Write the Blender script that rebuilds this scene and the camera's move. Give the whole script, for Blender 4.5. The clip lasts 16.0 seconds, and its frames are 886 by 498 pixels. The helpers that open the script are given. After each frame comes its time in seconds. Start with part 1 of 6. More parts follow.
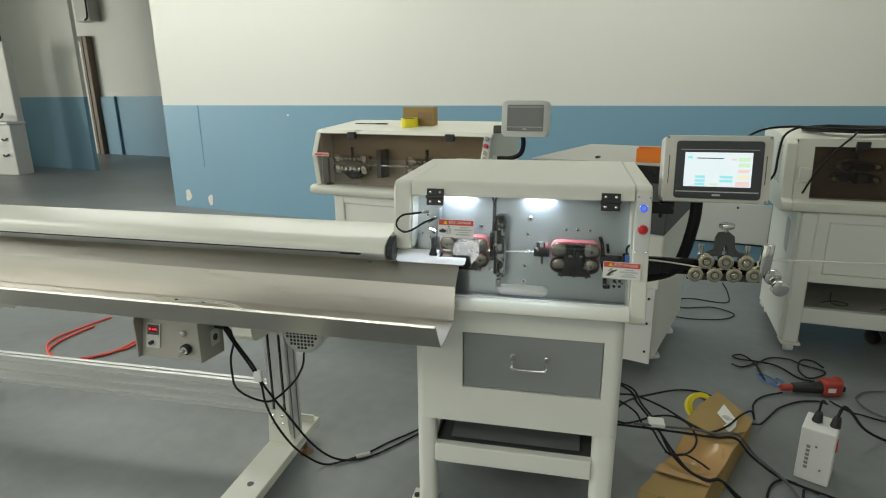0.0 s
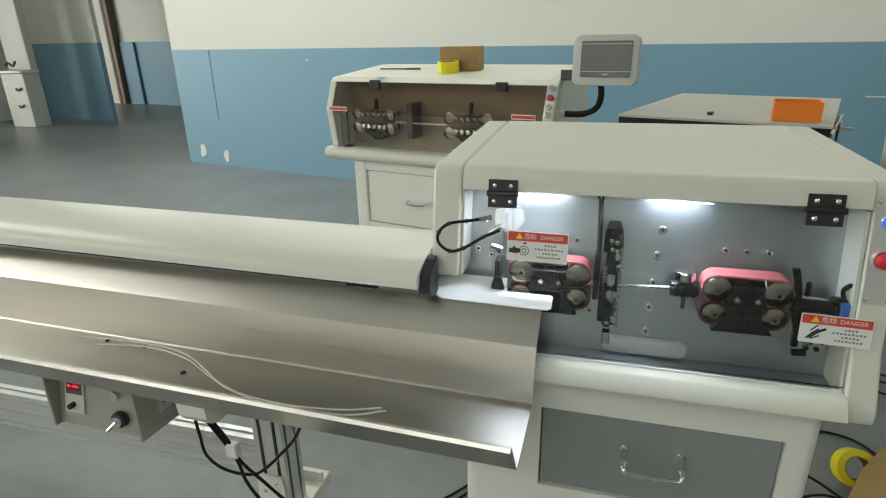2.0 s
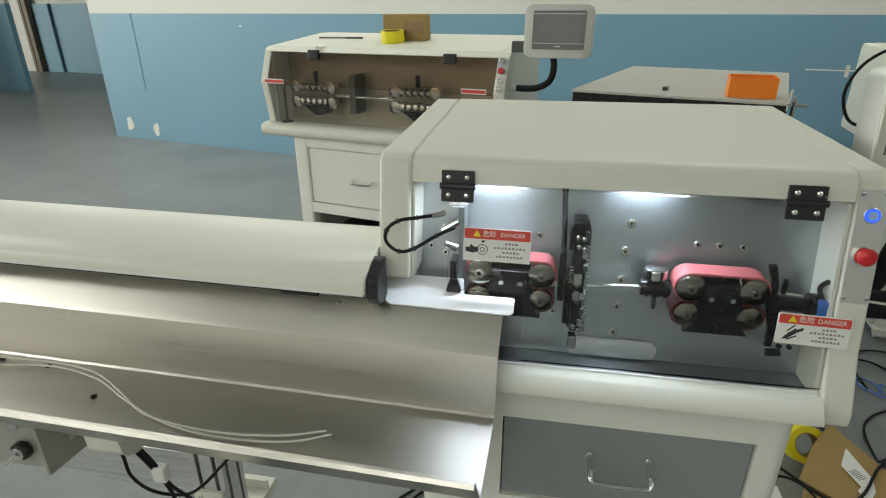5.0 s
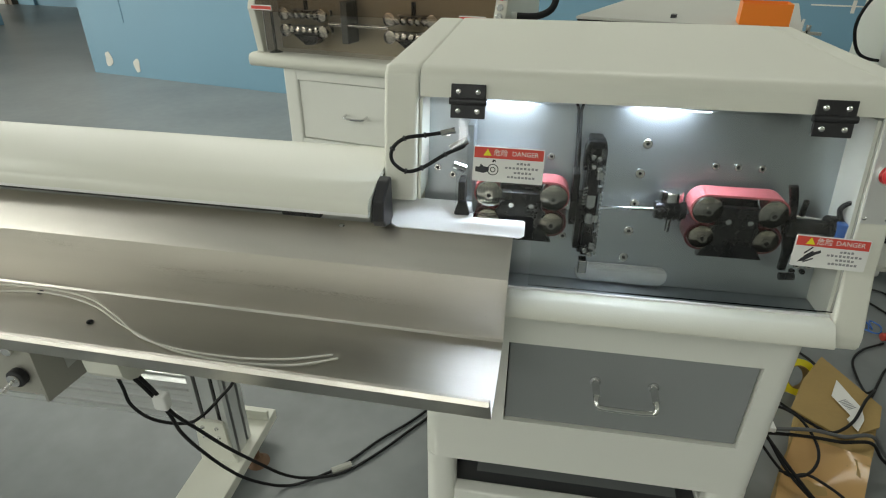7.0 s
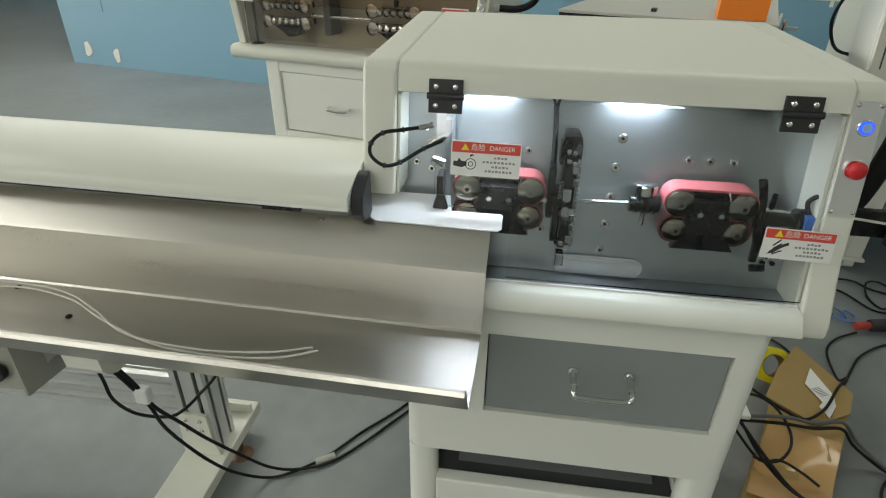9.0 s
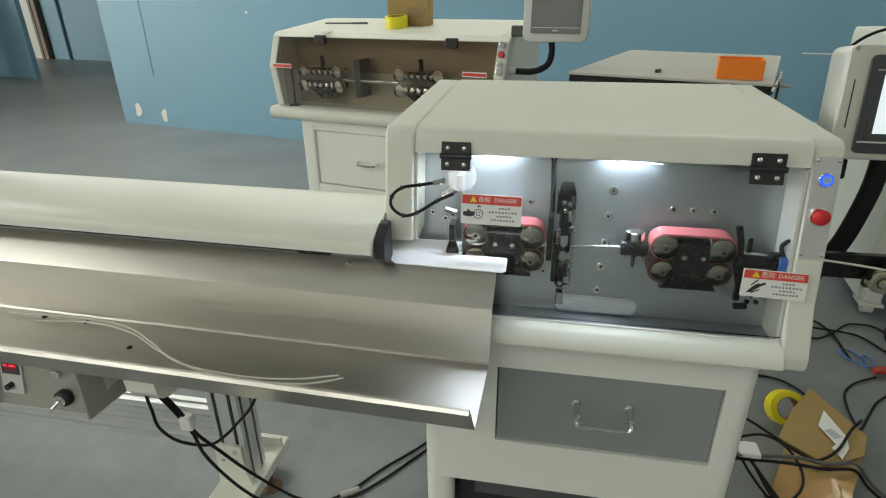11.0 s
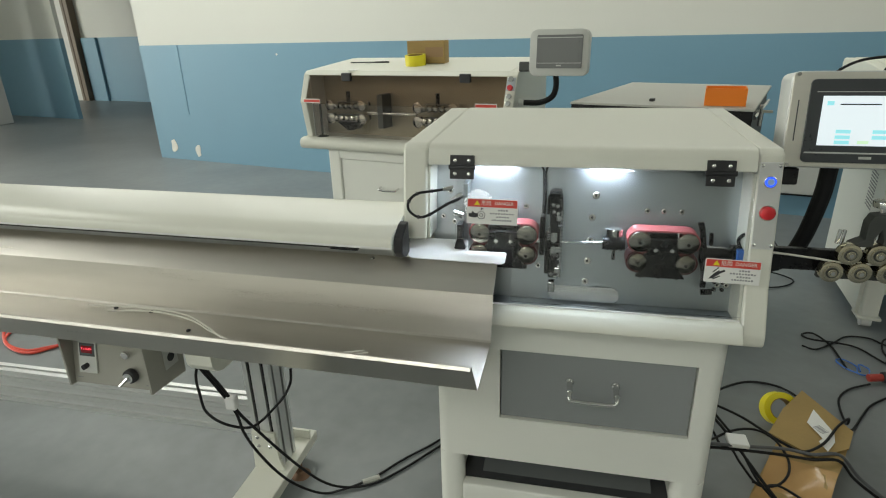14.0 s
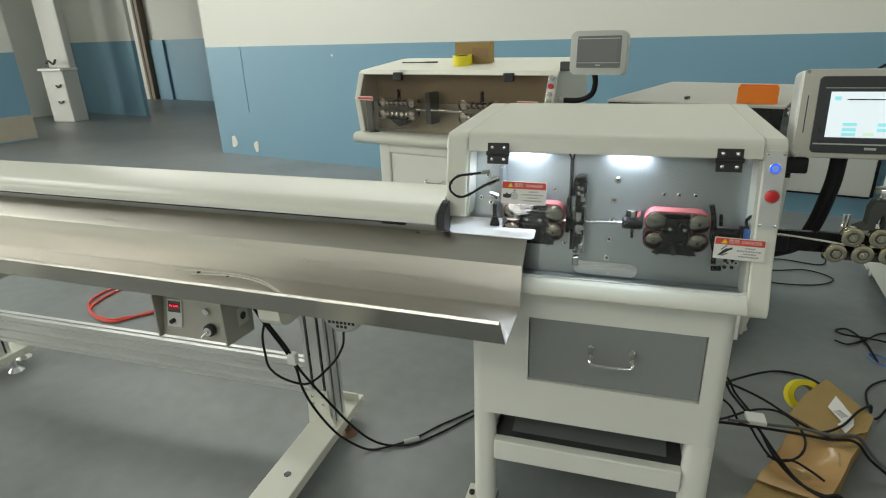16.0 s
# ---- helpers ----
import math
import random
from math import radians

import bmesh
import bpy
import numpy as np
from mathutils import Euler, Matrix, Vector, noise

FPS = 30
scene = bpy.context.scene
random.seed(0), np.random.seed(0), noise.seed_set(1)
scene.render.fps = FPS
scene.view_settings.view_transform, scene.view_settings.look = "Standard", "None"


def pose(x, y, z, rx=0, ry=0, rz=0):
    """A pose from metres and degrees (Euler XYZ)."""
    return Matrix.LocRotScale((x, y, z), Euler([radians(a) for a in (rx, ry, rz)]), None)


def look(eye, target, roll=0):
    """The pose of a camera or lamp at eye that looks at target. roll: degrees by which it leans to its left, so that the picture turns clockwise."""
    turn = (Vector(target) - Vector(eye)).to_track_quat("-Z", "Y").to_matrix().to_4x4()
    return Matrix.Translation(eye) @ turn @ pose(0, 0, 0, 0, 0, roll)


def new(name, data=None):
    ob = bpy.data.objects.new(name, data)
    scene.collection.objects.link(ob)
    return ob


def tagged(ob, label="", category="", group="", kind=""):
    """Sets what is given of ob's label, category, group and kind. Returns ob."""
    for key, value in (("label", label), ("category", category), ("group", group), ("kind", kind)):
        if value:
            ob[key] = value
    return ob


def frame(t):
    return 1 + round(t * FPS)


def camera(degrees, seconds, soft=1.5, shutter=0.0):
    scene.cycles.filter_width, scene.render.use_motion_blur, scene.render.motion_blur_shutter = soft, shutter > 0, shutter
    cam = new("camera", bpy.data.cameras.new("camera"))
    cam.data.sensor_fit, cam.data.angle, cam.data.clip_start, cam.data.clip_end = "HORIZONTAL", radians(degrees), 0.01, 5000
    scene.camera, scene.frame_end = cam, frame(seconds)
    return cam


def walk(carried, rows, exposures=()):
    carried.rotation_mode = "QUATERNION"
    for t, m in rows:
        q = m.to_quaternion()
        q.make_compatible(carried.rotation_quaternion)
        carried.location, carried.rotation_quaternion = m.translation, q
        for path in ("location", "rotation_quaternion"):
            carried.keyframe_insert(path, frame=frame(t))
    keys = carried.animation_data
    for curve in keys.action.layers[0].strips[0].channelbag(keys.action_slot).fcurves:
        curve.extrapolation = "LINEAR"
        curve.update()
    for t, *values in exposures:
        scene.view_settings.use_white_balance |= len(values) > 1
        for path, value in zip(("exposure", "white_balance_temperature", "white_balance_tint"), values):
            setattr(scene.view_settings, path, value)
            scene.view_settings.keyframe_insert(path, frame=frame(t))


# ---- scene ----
cam = camera(75.9, 16.0, soft=1.1)
PATH = [
    (0, (0.284, -1.541, 1.31), (-0.135, 0.341, 0.781), -0.5),
    (0.5, (0.206, -1.468, 1.296), (-0.178, 0.415, 0.743), -0.0),
    (1, (0.169, -1.32, 1.277), (-0.198, 0.554, 0.681), 0.2),
    (1.5, (0.139, -1.08, 1.284), (-0.331, 0.754, 0.64), -0.4),
    (2, (0.071, -0.905, 1.276), (-0.443, 0.897, 0.576), -1.2),
    (2.5, (0.023, -0.82, 1.274), (-0.339, 1.002, 0.535), -0.7),
    (3, (0.035, -0.792, 1.276), (-0.247, 1.032, 0.506), 0.2),
    (3.5, (0.042, -0.786, 1.277), (-0.272, 1.026, 0.491), -0.2),
    (6, (0.031, -0.792, 1.28), (-0.301, 1.005, 0.468), -0.4),
    (6.5, (0.019, -0.786, 1.244), (-0.3, 0.988, 0.377), -0.2),
    (7, (0.008, -0.782, 1.23), (-0.27, 0.948, 0.266), 0.4),
    (7.5, (0.019, -0.782, 1.229), (-0.236, 0.934, 0.232), 0.8),
    (8, (0.021, -0.777, 1.229), (-0.212, 0.934, 0.219), 1.1),
    (10.5, (0.034, -0.855, 1.27), (-0.223, 0.919, 0.383), 0.4),
    (11, (0.066, -0.892, 1.281), (-0.277, 0.892, 0.445), -0.6),
    (11.5, (0.094, -0.925, 1.287), (-0.291, 0.87, 0.492), -0.9),
    (12, (0.124, -0.943, 1.288), (-0.281, 0.86, 0.523), -1.1),
    (12.5, (0.164, -0.96, 1.288), (-0.258, 0.847, 0.542), -1.4),
    (13, (0.197, -0.982, 1.285), (-0.256, 0.823, 0.552), -1.8),
    (13.5, (0.18, -1.007, 1.289), (-0.291, 0.796, 0.561), -2.1),
    (14, (0.126, -1.083, 1.285), (-0.295, 0.734, 0.562), -1.6),
    (14.5, (0.098, -1.163, 1.276), (-0.212, 0.676, 0.553), -0.6),
    (15, (0.104, -1.196, 1.285), (-0.154, 0.651, 0.562), -0.0),
    (15.5, (0.152, -1.23, 1.287), (-0.292, 0.582, 0.566), -1.0),
    (16, (0.184, -1.25, 1.29), (-0.389, 0.527, 0.574), -1.9),
]
walk(cam, [(t, look(eye, target, roll)) for t, eye, target, roll in PATH])
SLOPE = 0.189                       # how far the machine's front leans back, per metre of height


def front(z, off=0.0):
    """y of the leaning front plane of the stripping machine at the height z."""
    return -0.023 + SLOPE * (z - 0.70) + off


# ---------------------------------------------------------------- light
world = bpy.data.worlds.new("sky")
scene.world = world
world.use_nodes = True
wn = world.node_tree.nodes
sky = wn.new("ShaderNodeTexSky")
sky.sky_type = 'NISHITA'
sky.sun_disc = False
sky.sun_elevation, sky.sun_rotation = radians(40), radians(200)
wn["Background"].inputs[1].default_value = 0.1
world.node_tree.links.new(sky.outputs[0], wn["Background"].inputs[0])


def area(name, m, sx, sy, power, colour):
    lamp = bpy.data.lights.new(name, 'AREA')
    lamp.shape, lamp.size, lamp.size_y, lamp.energy, lamp.color = 'RECTANGLE', sx, sy, power, colour
    ob = new(name, lamp)
    ob.matrix_world = m
    return ob


# ---------------------------------------------------------------- materials
def nodes_of(name):
    m = bpy.data.materials.new(name)
    m.use_nodes = True
    return m, m.node_tree.nodes, m.node_tree.links, m.node_tree.nodes["Principled BSDF"]


def paint(name, rgb, rough=0.4, metal=0.0, vary=0.08, scale=6.0, bump=0.02, fine=180.0, stretch=(1, 1, 1), coat=0.0, rvary=0.1, detail=6):
    """A surface with two scales of variation: broad stains and fine grain."""
    m, n, l, p = nodes_of(name)
    co = n.new("ShaderNodeTexCoord")
    mp = n.new("ShaderNodeMapping")
    mp.inputs["Scale"].default_value = stretch
    l.new(co.outputs["Object"], mp.inputs[0])
    broad, grain = n.new("ShaderNodeTexNoise"), n.new("ShaderNodeTexNoise")
    broad.inputs["Scale"].default_value, grain.inputs["Scale"].default_value = scale, fine
    broad.inputs["Detail"].default_value = detail
    for t in (broad, grain):
        l.new(mp.outputs[0], t.inputs["Vector"])
    mix = n.new("ShaderNodeMix")
    mix.data_type = 'RGBA'
    mix.inputs[6].default_value = (*[c * (1 - vary) for c in rgb], 1)
    mix.inputs[7].default_value = (*[min(1, c * (1 + vary)) for c in rgb], 1)
    both = n.new("ShaderNodeMath")
    both.operation = 'MULTIPLY_ADD'
    both.inputs[1].default_value = 0.3
    l.new(grain.outputs[0], both.inputs[0])
    half = n.new("ShaderNodeMath")
    half.operation = 'MULTIPLY'
    half.inputs[1].default_value = 0.7
    l.new(broad.outputs[0], half.inputs[0])
    l.new(half.outputs[0], both.inputs[2])
    l.new(both.outputs[0], mix.inputs[0])
    l.new(mix.outputs[2], p.inputs["Base Color"])
    rr = n.new("ShaderNodeMapRange")
    rr.inputs[3].default_value, rr.inputs[4].default_value = max(0.02, rough - rvary), min(1, rough + rvary)
    l.new(both.outputs[0], rr.inputs[0])
    l.new(rr.outputs[0], p.inputs["Roughness"])
    p.inputs["Metallic"].default_value = metal
    p.inputs["Coat Weight"].default_value = coat
    if bump:
        b = n.new("ShaderNodeBump")
        b.inputs["Strength"].default_value, b.inputs["Distance"].default_value = bump * 5, 0.002
        l.new(grain.outputs[0], b.inputs["Height"])
        l.new(b.outputs[0], p.inputs["Normal"])
    return m


def glow(name, rgb, power):
    m, n, l, p = nodes_of(name)
    p.inputs["Base Color"].default_value = (*[c * 0.3 for c in rgb], 1)
    p.inputs["Emission Color"].default_value = (*rgb, 1)
    p.inputs["Emission Strength"].default_value = power
    return m


def pane(name, tint, gloss_rough=0.02, ior=1.45):
    m, n, l, p = nodes_of(name)
    n.remove(p)
    clear, shine, mix, fr = (n.new("ShaderNodeBsdfTransparent"), n.new("ShaderNodeBsdfGlossy"), n.new("ShaderNodeMixShader"), n.new("ShaderNodeFresnel"))
    clear.inputs[0].default_value = (*tint, 1)
    shine.inputs["Roughness"].default_value = gloss_rough
    fr.inputs[0].default_value = ior
    l.new(fr.outputs[0], mix.inputs[0])
    l.new(clear.outputs[0], mix.inputs[1])
    l.new(shine.outputs[0], mix.inputs[2])
    l.new(mix.outputs[0], n["Material Output"].inputs[0])
    return m


CREAM = paint("cream powder coat", (0.69, 0.69, 0.61), 0.36, vary=0.02, scale=3, bump=0.015, fine=420, rvary=0.05)
GLOSSCREAM = paint("glossy cream enamel", (0.69, 0.69, 0.61), 0.29, vary=0.02, scale=3, bump=0.006, fine=300, rvary=0.05)
CABINET = paint("cream cabinet paint", (0.79, 0.795, 0.735), 0.45, vary=0.025, scale=4, bump=0.02, fine=420, rvary=0.06)
DRAWER = paint("grey drawer paint", (0.275, 0.29, 0.29), 0.36, vary=0.04, scale=5, bump=0.02, fine=420)
STEEL = paint("brushed stainless steel", (0.61, 0.583, 0.535), 0.3, 1.0, vary=0.13, scale=2.2, bump=0.012, fine=220, stretch=(1, 14, 14), rvary=0.08)
PLATE = paint("satin machine plate", (0.455, 0.495, 0.525), 0.33, 1.0, vary=0.07, scale=5, bump=0, fine=120, rvary=0.05)
CHROME = paint("polished chrome", (0.75, 0.75, 0.74), 0.12, 1.0, vary=0.03, bump=0, rvary=0.04)
ALU = paint("anodised aluminium", (0.70, 0.71, 0.70), 0.42, 0.7, vary=0.04, scale=4, bump=0.01, stretch=(8, 8, 1))
BRASS = paint("nickel brass rollers", (0.62, 0.57, 0.44), 0.24, 1.0, vary=0.08, scale=20, bump=0)
BLACK = paint("black plastic", (0.018, 0.018, 0.02), 0.45, vary=0.2, scale=20, bump=0.02)
BLACKSTEEL = paint("blackened steel", (0.030, 0.030, 0.032), 0.28, 0.75, vary=0.3, scale=30, bump=0.003)
RUBBER = paint("black cable sheath", (0.010, 0.010, 0.011), 0.55, vary=0.2, scale=30, bump=0.03)
RUBBER.node_tree.nodes["Principled BSDF"].inputs["Specular IOR Level"].default_value = 0.25
IRON = paint("dark cast iron", (0.07, 0.075, 0.07), 0.55, 0.3, vary=0.2, scale=30, bump=0.04)
PINK = paint("pink rubber belt", (0.52, 0.135, 0.145), 0.6, vary=0.1, scale=30, bump=0.03)
FLOOR = paint("grey epoxy floor", (0.200, 0.215, 0.218), 0.38, vary=0.5, scale=1.5, bump=0, fine=14, rvary=0.05, detail=4)
WALLW = paint("white wall paint", (0.67, 0.67, 0.62), 0.75, vary=0.025, scale=1.2, bump=0.04, fine=120)
WALLB = paint("blue wall paint", (0.170, 0.320, 0.425), 0.5, vary=0.06, scale=1.4, bump=0.04, fine=120)
CEIL = paint("ceiling paint", (0.72, 0.72, 0.69), 0.8, vary=0.03, scale=1.0, bump=0.03)
CARD = paint("brown cardboard", (0.345, 0.232, 0.082), 0.72, vary=0.24, scale=9, bump=0.05, fine=90, stretch=(1, 1, 6))
CARDTAPE = paint("glossy parcel tape", (0.50, 0.31, 0.13), 0.18, vary=0.08, scale=14, bump=0.03, fine=50)
PAPER = paint("white paper label", (0.78, 0.78, 0.75), 0.6, vary=0.03, bump=0.01)
INK = paint("black ink", (0.03, 0.03, 0.035), 0.5, vary=0.1, bump=0)
GREYINK = paint("grey ink", (0.27, 0.27, 0.28), 0.5, vary=0.1, bump=0)
RED = paint("red plastic", (0.58, 0.022, 0.028), 0.3, vary=0.06, scale=20, bump=0)
REDPRINT = paint("red print", (0.66, 0.07, 0.05), 0.4, vary=0.04, bump=0)
REDHOSE = paint("red air hose", (0.72, 0.07, 0.04), 0.35, vary=0.06, bump=0)
TOOLRED = paint("red power tool housing", (0.40, 0.045, 0.03), 0.45, vary=0.15, scale=25, bump=0.02)
YELLOW = paint("yellow adhesive tape", (0.80, 0.70, 0.02), 0.35, vary=0.06, scale=30, bump=0.01)
ORANGE = paint("orange plastic box", (0.85, 0.22, 0.015), 0.4, vary=0.05, bump=0.01)
BLUEP = paint("blue plastic", (0.05, 0.17, 0.55), 0.35, vary=0.08, bump=0)
WIRE = paint("white wire insulation", (0.68, 0.67, 0.6), 0.4, vary=0.05, bump=0)
WHITEP = paint("white enamel", (0.78, 0.78, 0.76), 0.35, vary=0.03, scale=8, bump=0.01)
GREYTOP = paint("grey machine lid", (0.42, 0.42, 0.38), 0.45, vary=0.06, scale=4, bump=0.02)
HMI = paint("dark grey panel bezel", (0.055, 0.06, 0.065), 0.3, vary=0.1, bump=0)
HMILIGHT = paint("light grey panel housing", (0.56, 0.57, 0.54), 0.4, vary=0.04, bump=0.01)
DARKIN = paint("dark grey interior paint", (0.075, 0.078, 0.08), 0.55, vary=0.1, bump=0.02)
DOORW = paint("pale door paint", (0.62, 0.61, 0.57), 0.5, vary=0.06, scale=2, bump=0.02)
WOOD = paint("brown door frame", (0.17, 0.125, 0.085), 0.5, vary=0.2, scale=5, bump=0.04, stretch=(6, 6, 0.6))
TAN = paint("bare tan plaster", (0.42, 0.38, 0.30), 0.85, vary=0.15, scale=6, bump=0.08)
FILLER = paint("white wall filler", (0.72, 0.70, 0.63), 0.85, vary=0.1, scale=20, bump=0.08)
SCREENOFF = paint("unlit display glass", (0.20, 0.205, 0.205), 0.2, vary=0.06, scale=3, bump=0)
ACRYLIC = pane("clear acrylic", (0.96, 0.97, 0.97))
SMOKED = pane("smoked acrylic", (0.80, 0.73, 0.66))
TINTED = pane("faintly tinted acrylic", (0.92, 0.89, 0.86))
LIT = glow("lit white screen", (0.86, 0.97, 1.0), 0.8)
LITC = glow("lit cyan field", (0.35, 0.85, 0.9), 0.8)
LITG = glow("lit green field", (0.68, 0.92, 0.62), 0.8)
LITP = glow("lit pink field", (0.95, 0.72, 0.68), 0.8)
LITY = glow("lit yellow field", (0.95, 0.9, 0.62), 0.8)
LED7 = glow("red digits", (1.0, 0.05, 0.08), 2.0)
BLUELED = glow("blue ring light", (0.02, 0.09, 1.0), 1.6)
LEDW = glow("white led", (0.85, 0.93, 1.0), 4.0)


# ---------------------------------------------------------------- shapes
def part(name, bm, material, parent=None, label=""):
    """Links a bmesh as one mesh object under a thing or a part."""
    bmesh.ops.recalc_face_normals(bm, faces=bm.faces)
    me = bpy.data.meshes.new(name)
    bm.to_mesh(me)
    bm.free()
    for p in me.polygons:
        p.use_smooth = False
    me.materials.append(material)
    ob = new(name, me)
    if parent is not None:
        ob.parent = parent
        ob.matrix_parent_inverse = Matrix.Identity(4)
    if label:
        ob["label"] = label
    return ob


def thing(name, label, category, m=None, group="", kind=""):
    ob = new(name)
    ob.empty_display_size = 0.05
    if m is not None:
        ob.matrix_basis = m
    return tagged(ob, label, category, group, kind)


def soft(ob, angle=35):
    """Smooth shading but for the sharp edges."""
    me = ob.data
    bm = bmesh.new()
    bm.from_mesh(me)
    for e in bm.edges:
        if len(e.link_faces) == 2:
            e.smooth = e.calc_face_angle(0) < radians(angle)
    for f in bm.faces:
        f.smooth = True
    bm.to_mesh(me)
    bm.free()
    return ob


def bevelled(bm, w, seg=2):
    if w:
        bmesh.ops.bevel(bm, geom=list(bm.edges), offset=w, segments=seg, profile=0.5, affect='EDGES', clamp_overlap=True)
    return bm


def box(x0, x1, y0, y1, z0, z1, w=0.0, seg=2, bm=None):
    one = bmesh.new()
    bmesh.ops.create_cube(one, size=1)
    for v in one.verts:
        v.co = Vector((x0 + (v.co.x + 0.5) * (x1 - x0), y0 + (v.co.y + 0.5) * (y1 - y0), z0 + (v.co.z + 0.5) * (z1 - z0)))
    bevelled(one, w, seg)
    return joined(one, bm)


def joined(one, bm):
    if bm is None:
        return one
    me = bpy.data.meshes.new("tmp")
    one.to_mesh(me)
    one.free()
    bm.from_mesh(me)
    bpy.data.meshes.remove(me)
    return bm


def rod(p0, p1, r, n=20, r2=None, w=0.0, bm=None):
    """A round bar from p0 to p1."""
    p0, p1 = Vector(p0), Vector(p1)
    one = bmesh.new()
    bmesh.ops.create_cone(one, cap_ends=True, segments=n, radius1=r, radius2=r if r2 is None else r2, depth=(p1 - p0).length)
    if w:
        rim = [e for e in one.edges if abs(e.verts[0].co.z - e.verts[1].co.z) < 1e-6]
        bmesh.ops.bevel(one, geom=rim, offset=w, segments=2, profile=0.5, affect='EDGES')
    turn = (p1 - p0).to_track_quat('Z', 'Y').to_matrix().to_4x4()
    one.transform(Matrix.Translation((p0 + p1) / 2) @ turn)
    return joined(one, bm)


def ball(c, r, sq=(1, 1, 1), bm=None, n=14):
    one = bmesh.new()
    bmesh.ops.create_uvsphere(one, u_segments=n, v_segments=max(6, n // 2), radius=r)
    one.transform(Matrix.Translation(c) @ Matrix.Diagonal((*sq, 1)))
    return joined(one, bm)


def prism(profile, axis, a, b, w=0.0, seg=2, bm=None):
    """A solid with the given outline in the two other axes, from a to b along axis."""
    one = bmesh.new()

    def at(p, d):
        return (d, p[0], p[1]) if axis == 'x' else (p[0], d, p[1]) if axis == 'y' else (p[0], p[1], d)

    vs = [one.verts.new(at(p, a)) for p in profile]
    face = one.faces.new(vs)
    out = bmesh.ops.extrude_face_region(one, geom=[face])
    step = Vector(at((0, 0), b - a))
    bmesh.ops.translate(one, vec=step, verts=[v for v in out["geom"] if isinstance(v, bmesh.types.BMVert)])
    bevelled(one, w, seg)
    return joined(one, bm)


def sheet(profile, axis, a, b, thick, bm=None):
    """A folded metal sheet: an open outline given a thickness, from a to b along axis."""
    left, n = [], len(profile)
    pts = [Vector((p[0], p[1])) for p in profile]
    for i, p in enumerate(pts):
        d0 = (p - pts[i - 1]).normalized() if i else None
        d1 = (pts[i + 1] - p).normalized() if i < n - 1 else None
        d = ((d0 or d1) + (d1 or d0)).normalized()
        s = thick / max(0.3, d.dot(d1 or d0))
        left.append((p.x - d.y * s, p.y + d.x * s))
    return prism([tuple(p) for p in pts] + left[::-1], axis, a, b, bm=bm)


def rounded(cx, cy, w, h, r, n=5):
    """Outline of a rectangle with round corners."""
    out = []
    for sx, sy, a0 in ((1, 1, 0), (-1, 1, 90), (-1, -1, 180), (1, -1, 270)):
        for i in range(n + 1):
            a = radians(a0 + 90 * i / n)
            out.append((cx + sx * (w / 2 - r) + r * math.cos(a), cy + sy * (h / 2 - r) + r * math.sin(a)))
    return out


def smooth_line(points, steps=8):
    """A curve through the points."""
    ps = [Vector(p) for p in points]
    ps = [ps[0] * 2 - ps[1]] + ps + [ps[-1] * 2 - ps[-2]]
    out = []
    for i in range(1, len(ps) - 2):
        a, b, c, d = ps[i - 1:i + 3]
        for k in range(steps):
            t = k / steps
            out.append(0.5 * (2 * b + (c - a) * t + (2 * a - 5 * b + 4 * c - d) * t * t + (3 * b - a - 3 * c + d) * t ** 3))
    return out + [ps[-2]]


def cable(points, r, n=8, steps=8, bm=None):
    """A round flexible line through the points."""
    line = smooth_line(points, steps)
    one = bm or bmesh.new()
    rings, side = [], Vector((0, 0, 1))
    for i, p in enumerate(line):
        d = (line[min(i + 1, len(line) - 1)] - line[max(i - 1, 0)]).normalized()
        if abs(d.dot(side)) > 0.95:
            side = Vector((1, 0, 0)) if abs(d.x) < 0.9 else Vector((0, 1, 0))
        u = d.cross(side).normalized()
        v = d.cross(u).normalized()
        side = -v if v.dot(side) < 0 else v
        rings.append([one.verts.new(p + r * (math.cos(2 * math.pi * k / n) * u + math.sin(2 * math.pi * k / n) * side)) for k in range(n)])
    for a, b in zip(rings, rings[1:]):
        for k in range(n):
            one.faces.new((a[k], a[(k + 1) % n], b[(k + 1) % n], b[k]))
    one.faces.new(rings[0][::-1])
    one.faces.new(rings[-1])
    return one


def words(text, size, m, material, parent, name="lettering"):
    """Raised lettering in the built-in font, laid in the plane of m."""
    cu = bpy.data.curves.new(name, 'FONT')
    cu.body, cu.size, cu.align_x, cu.align_y, cu.extrude = text, size, 'CENTER', 'CENTER', 0.0001
    tmp = new(name, cu)
    me = bpy.data.meshes.new_from_object(tmp.evaluated_get(bpy.context.evaluated_depsgraph_get()))
    bpy.data.objects.remove(tmp)
    me.materials.clear()
    me.materials.append(material)
    ob = new(name, me)
    ob.parent = parent
    ob.matrix_basis = m
    return ob


# ---------------------------------------------------------------- the room
# Its axes: u along the long wall, v through it; the wall's free end stands at the origin of these axes.
TURNED = -12.3
ROOM = pose(-4.43, 4.50, 0, 0, 0, TURNED)
WAINSCOT, HIGH = 1.20, 3.6


def room_part(name, bm, material, label, category="wall"):
    ob = part(name, bm, material)
    ob.matrix_basis = ROOM
    return tagged(ob, label, category, kind="structure")


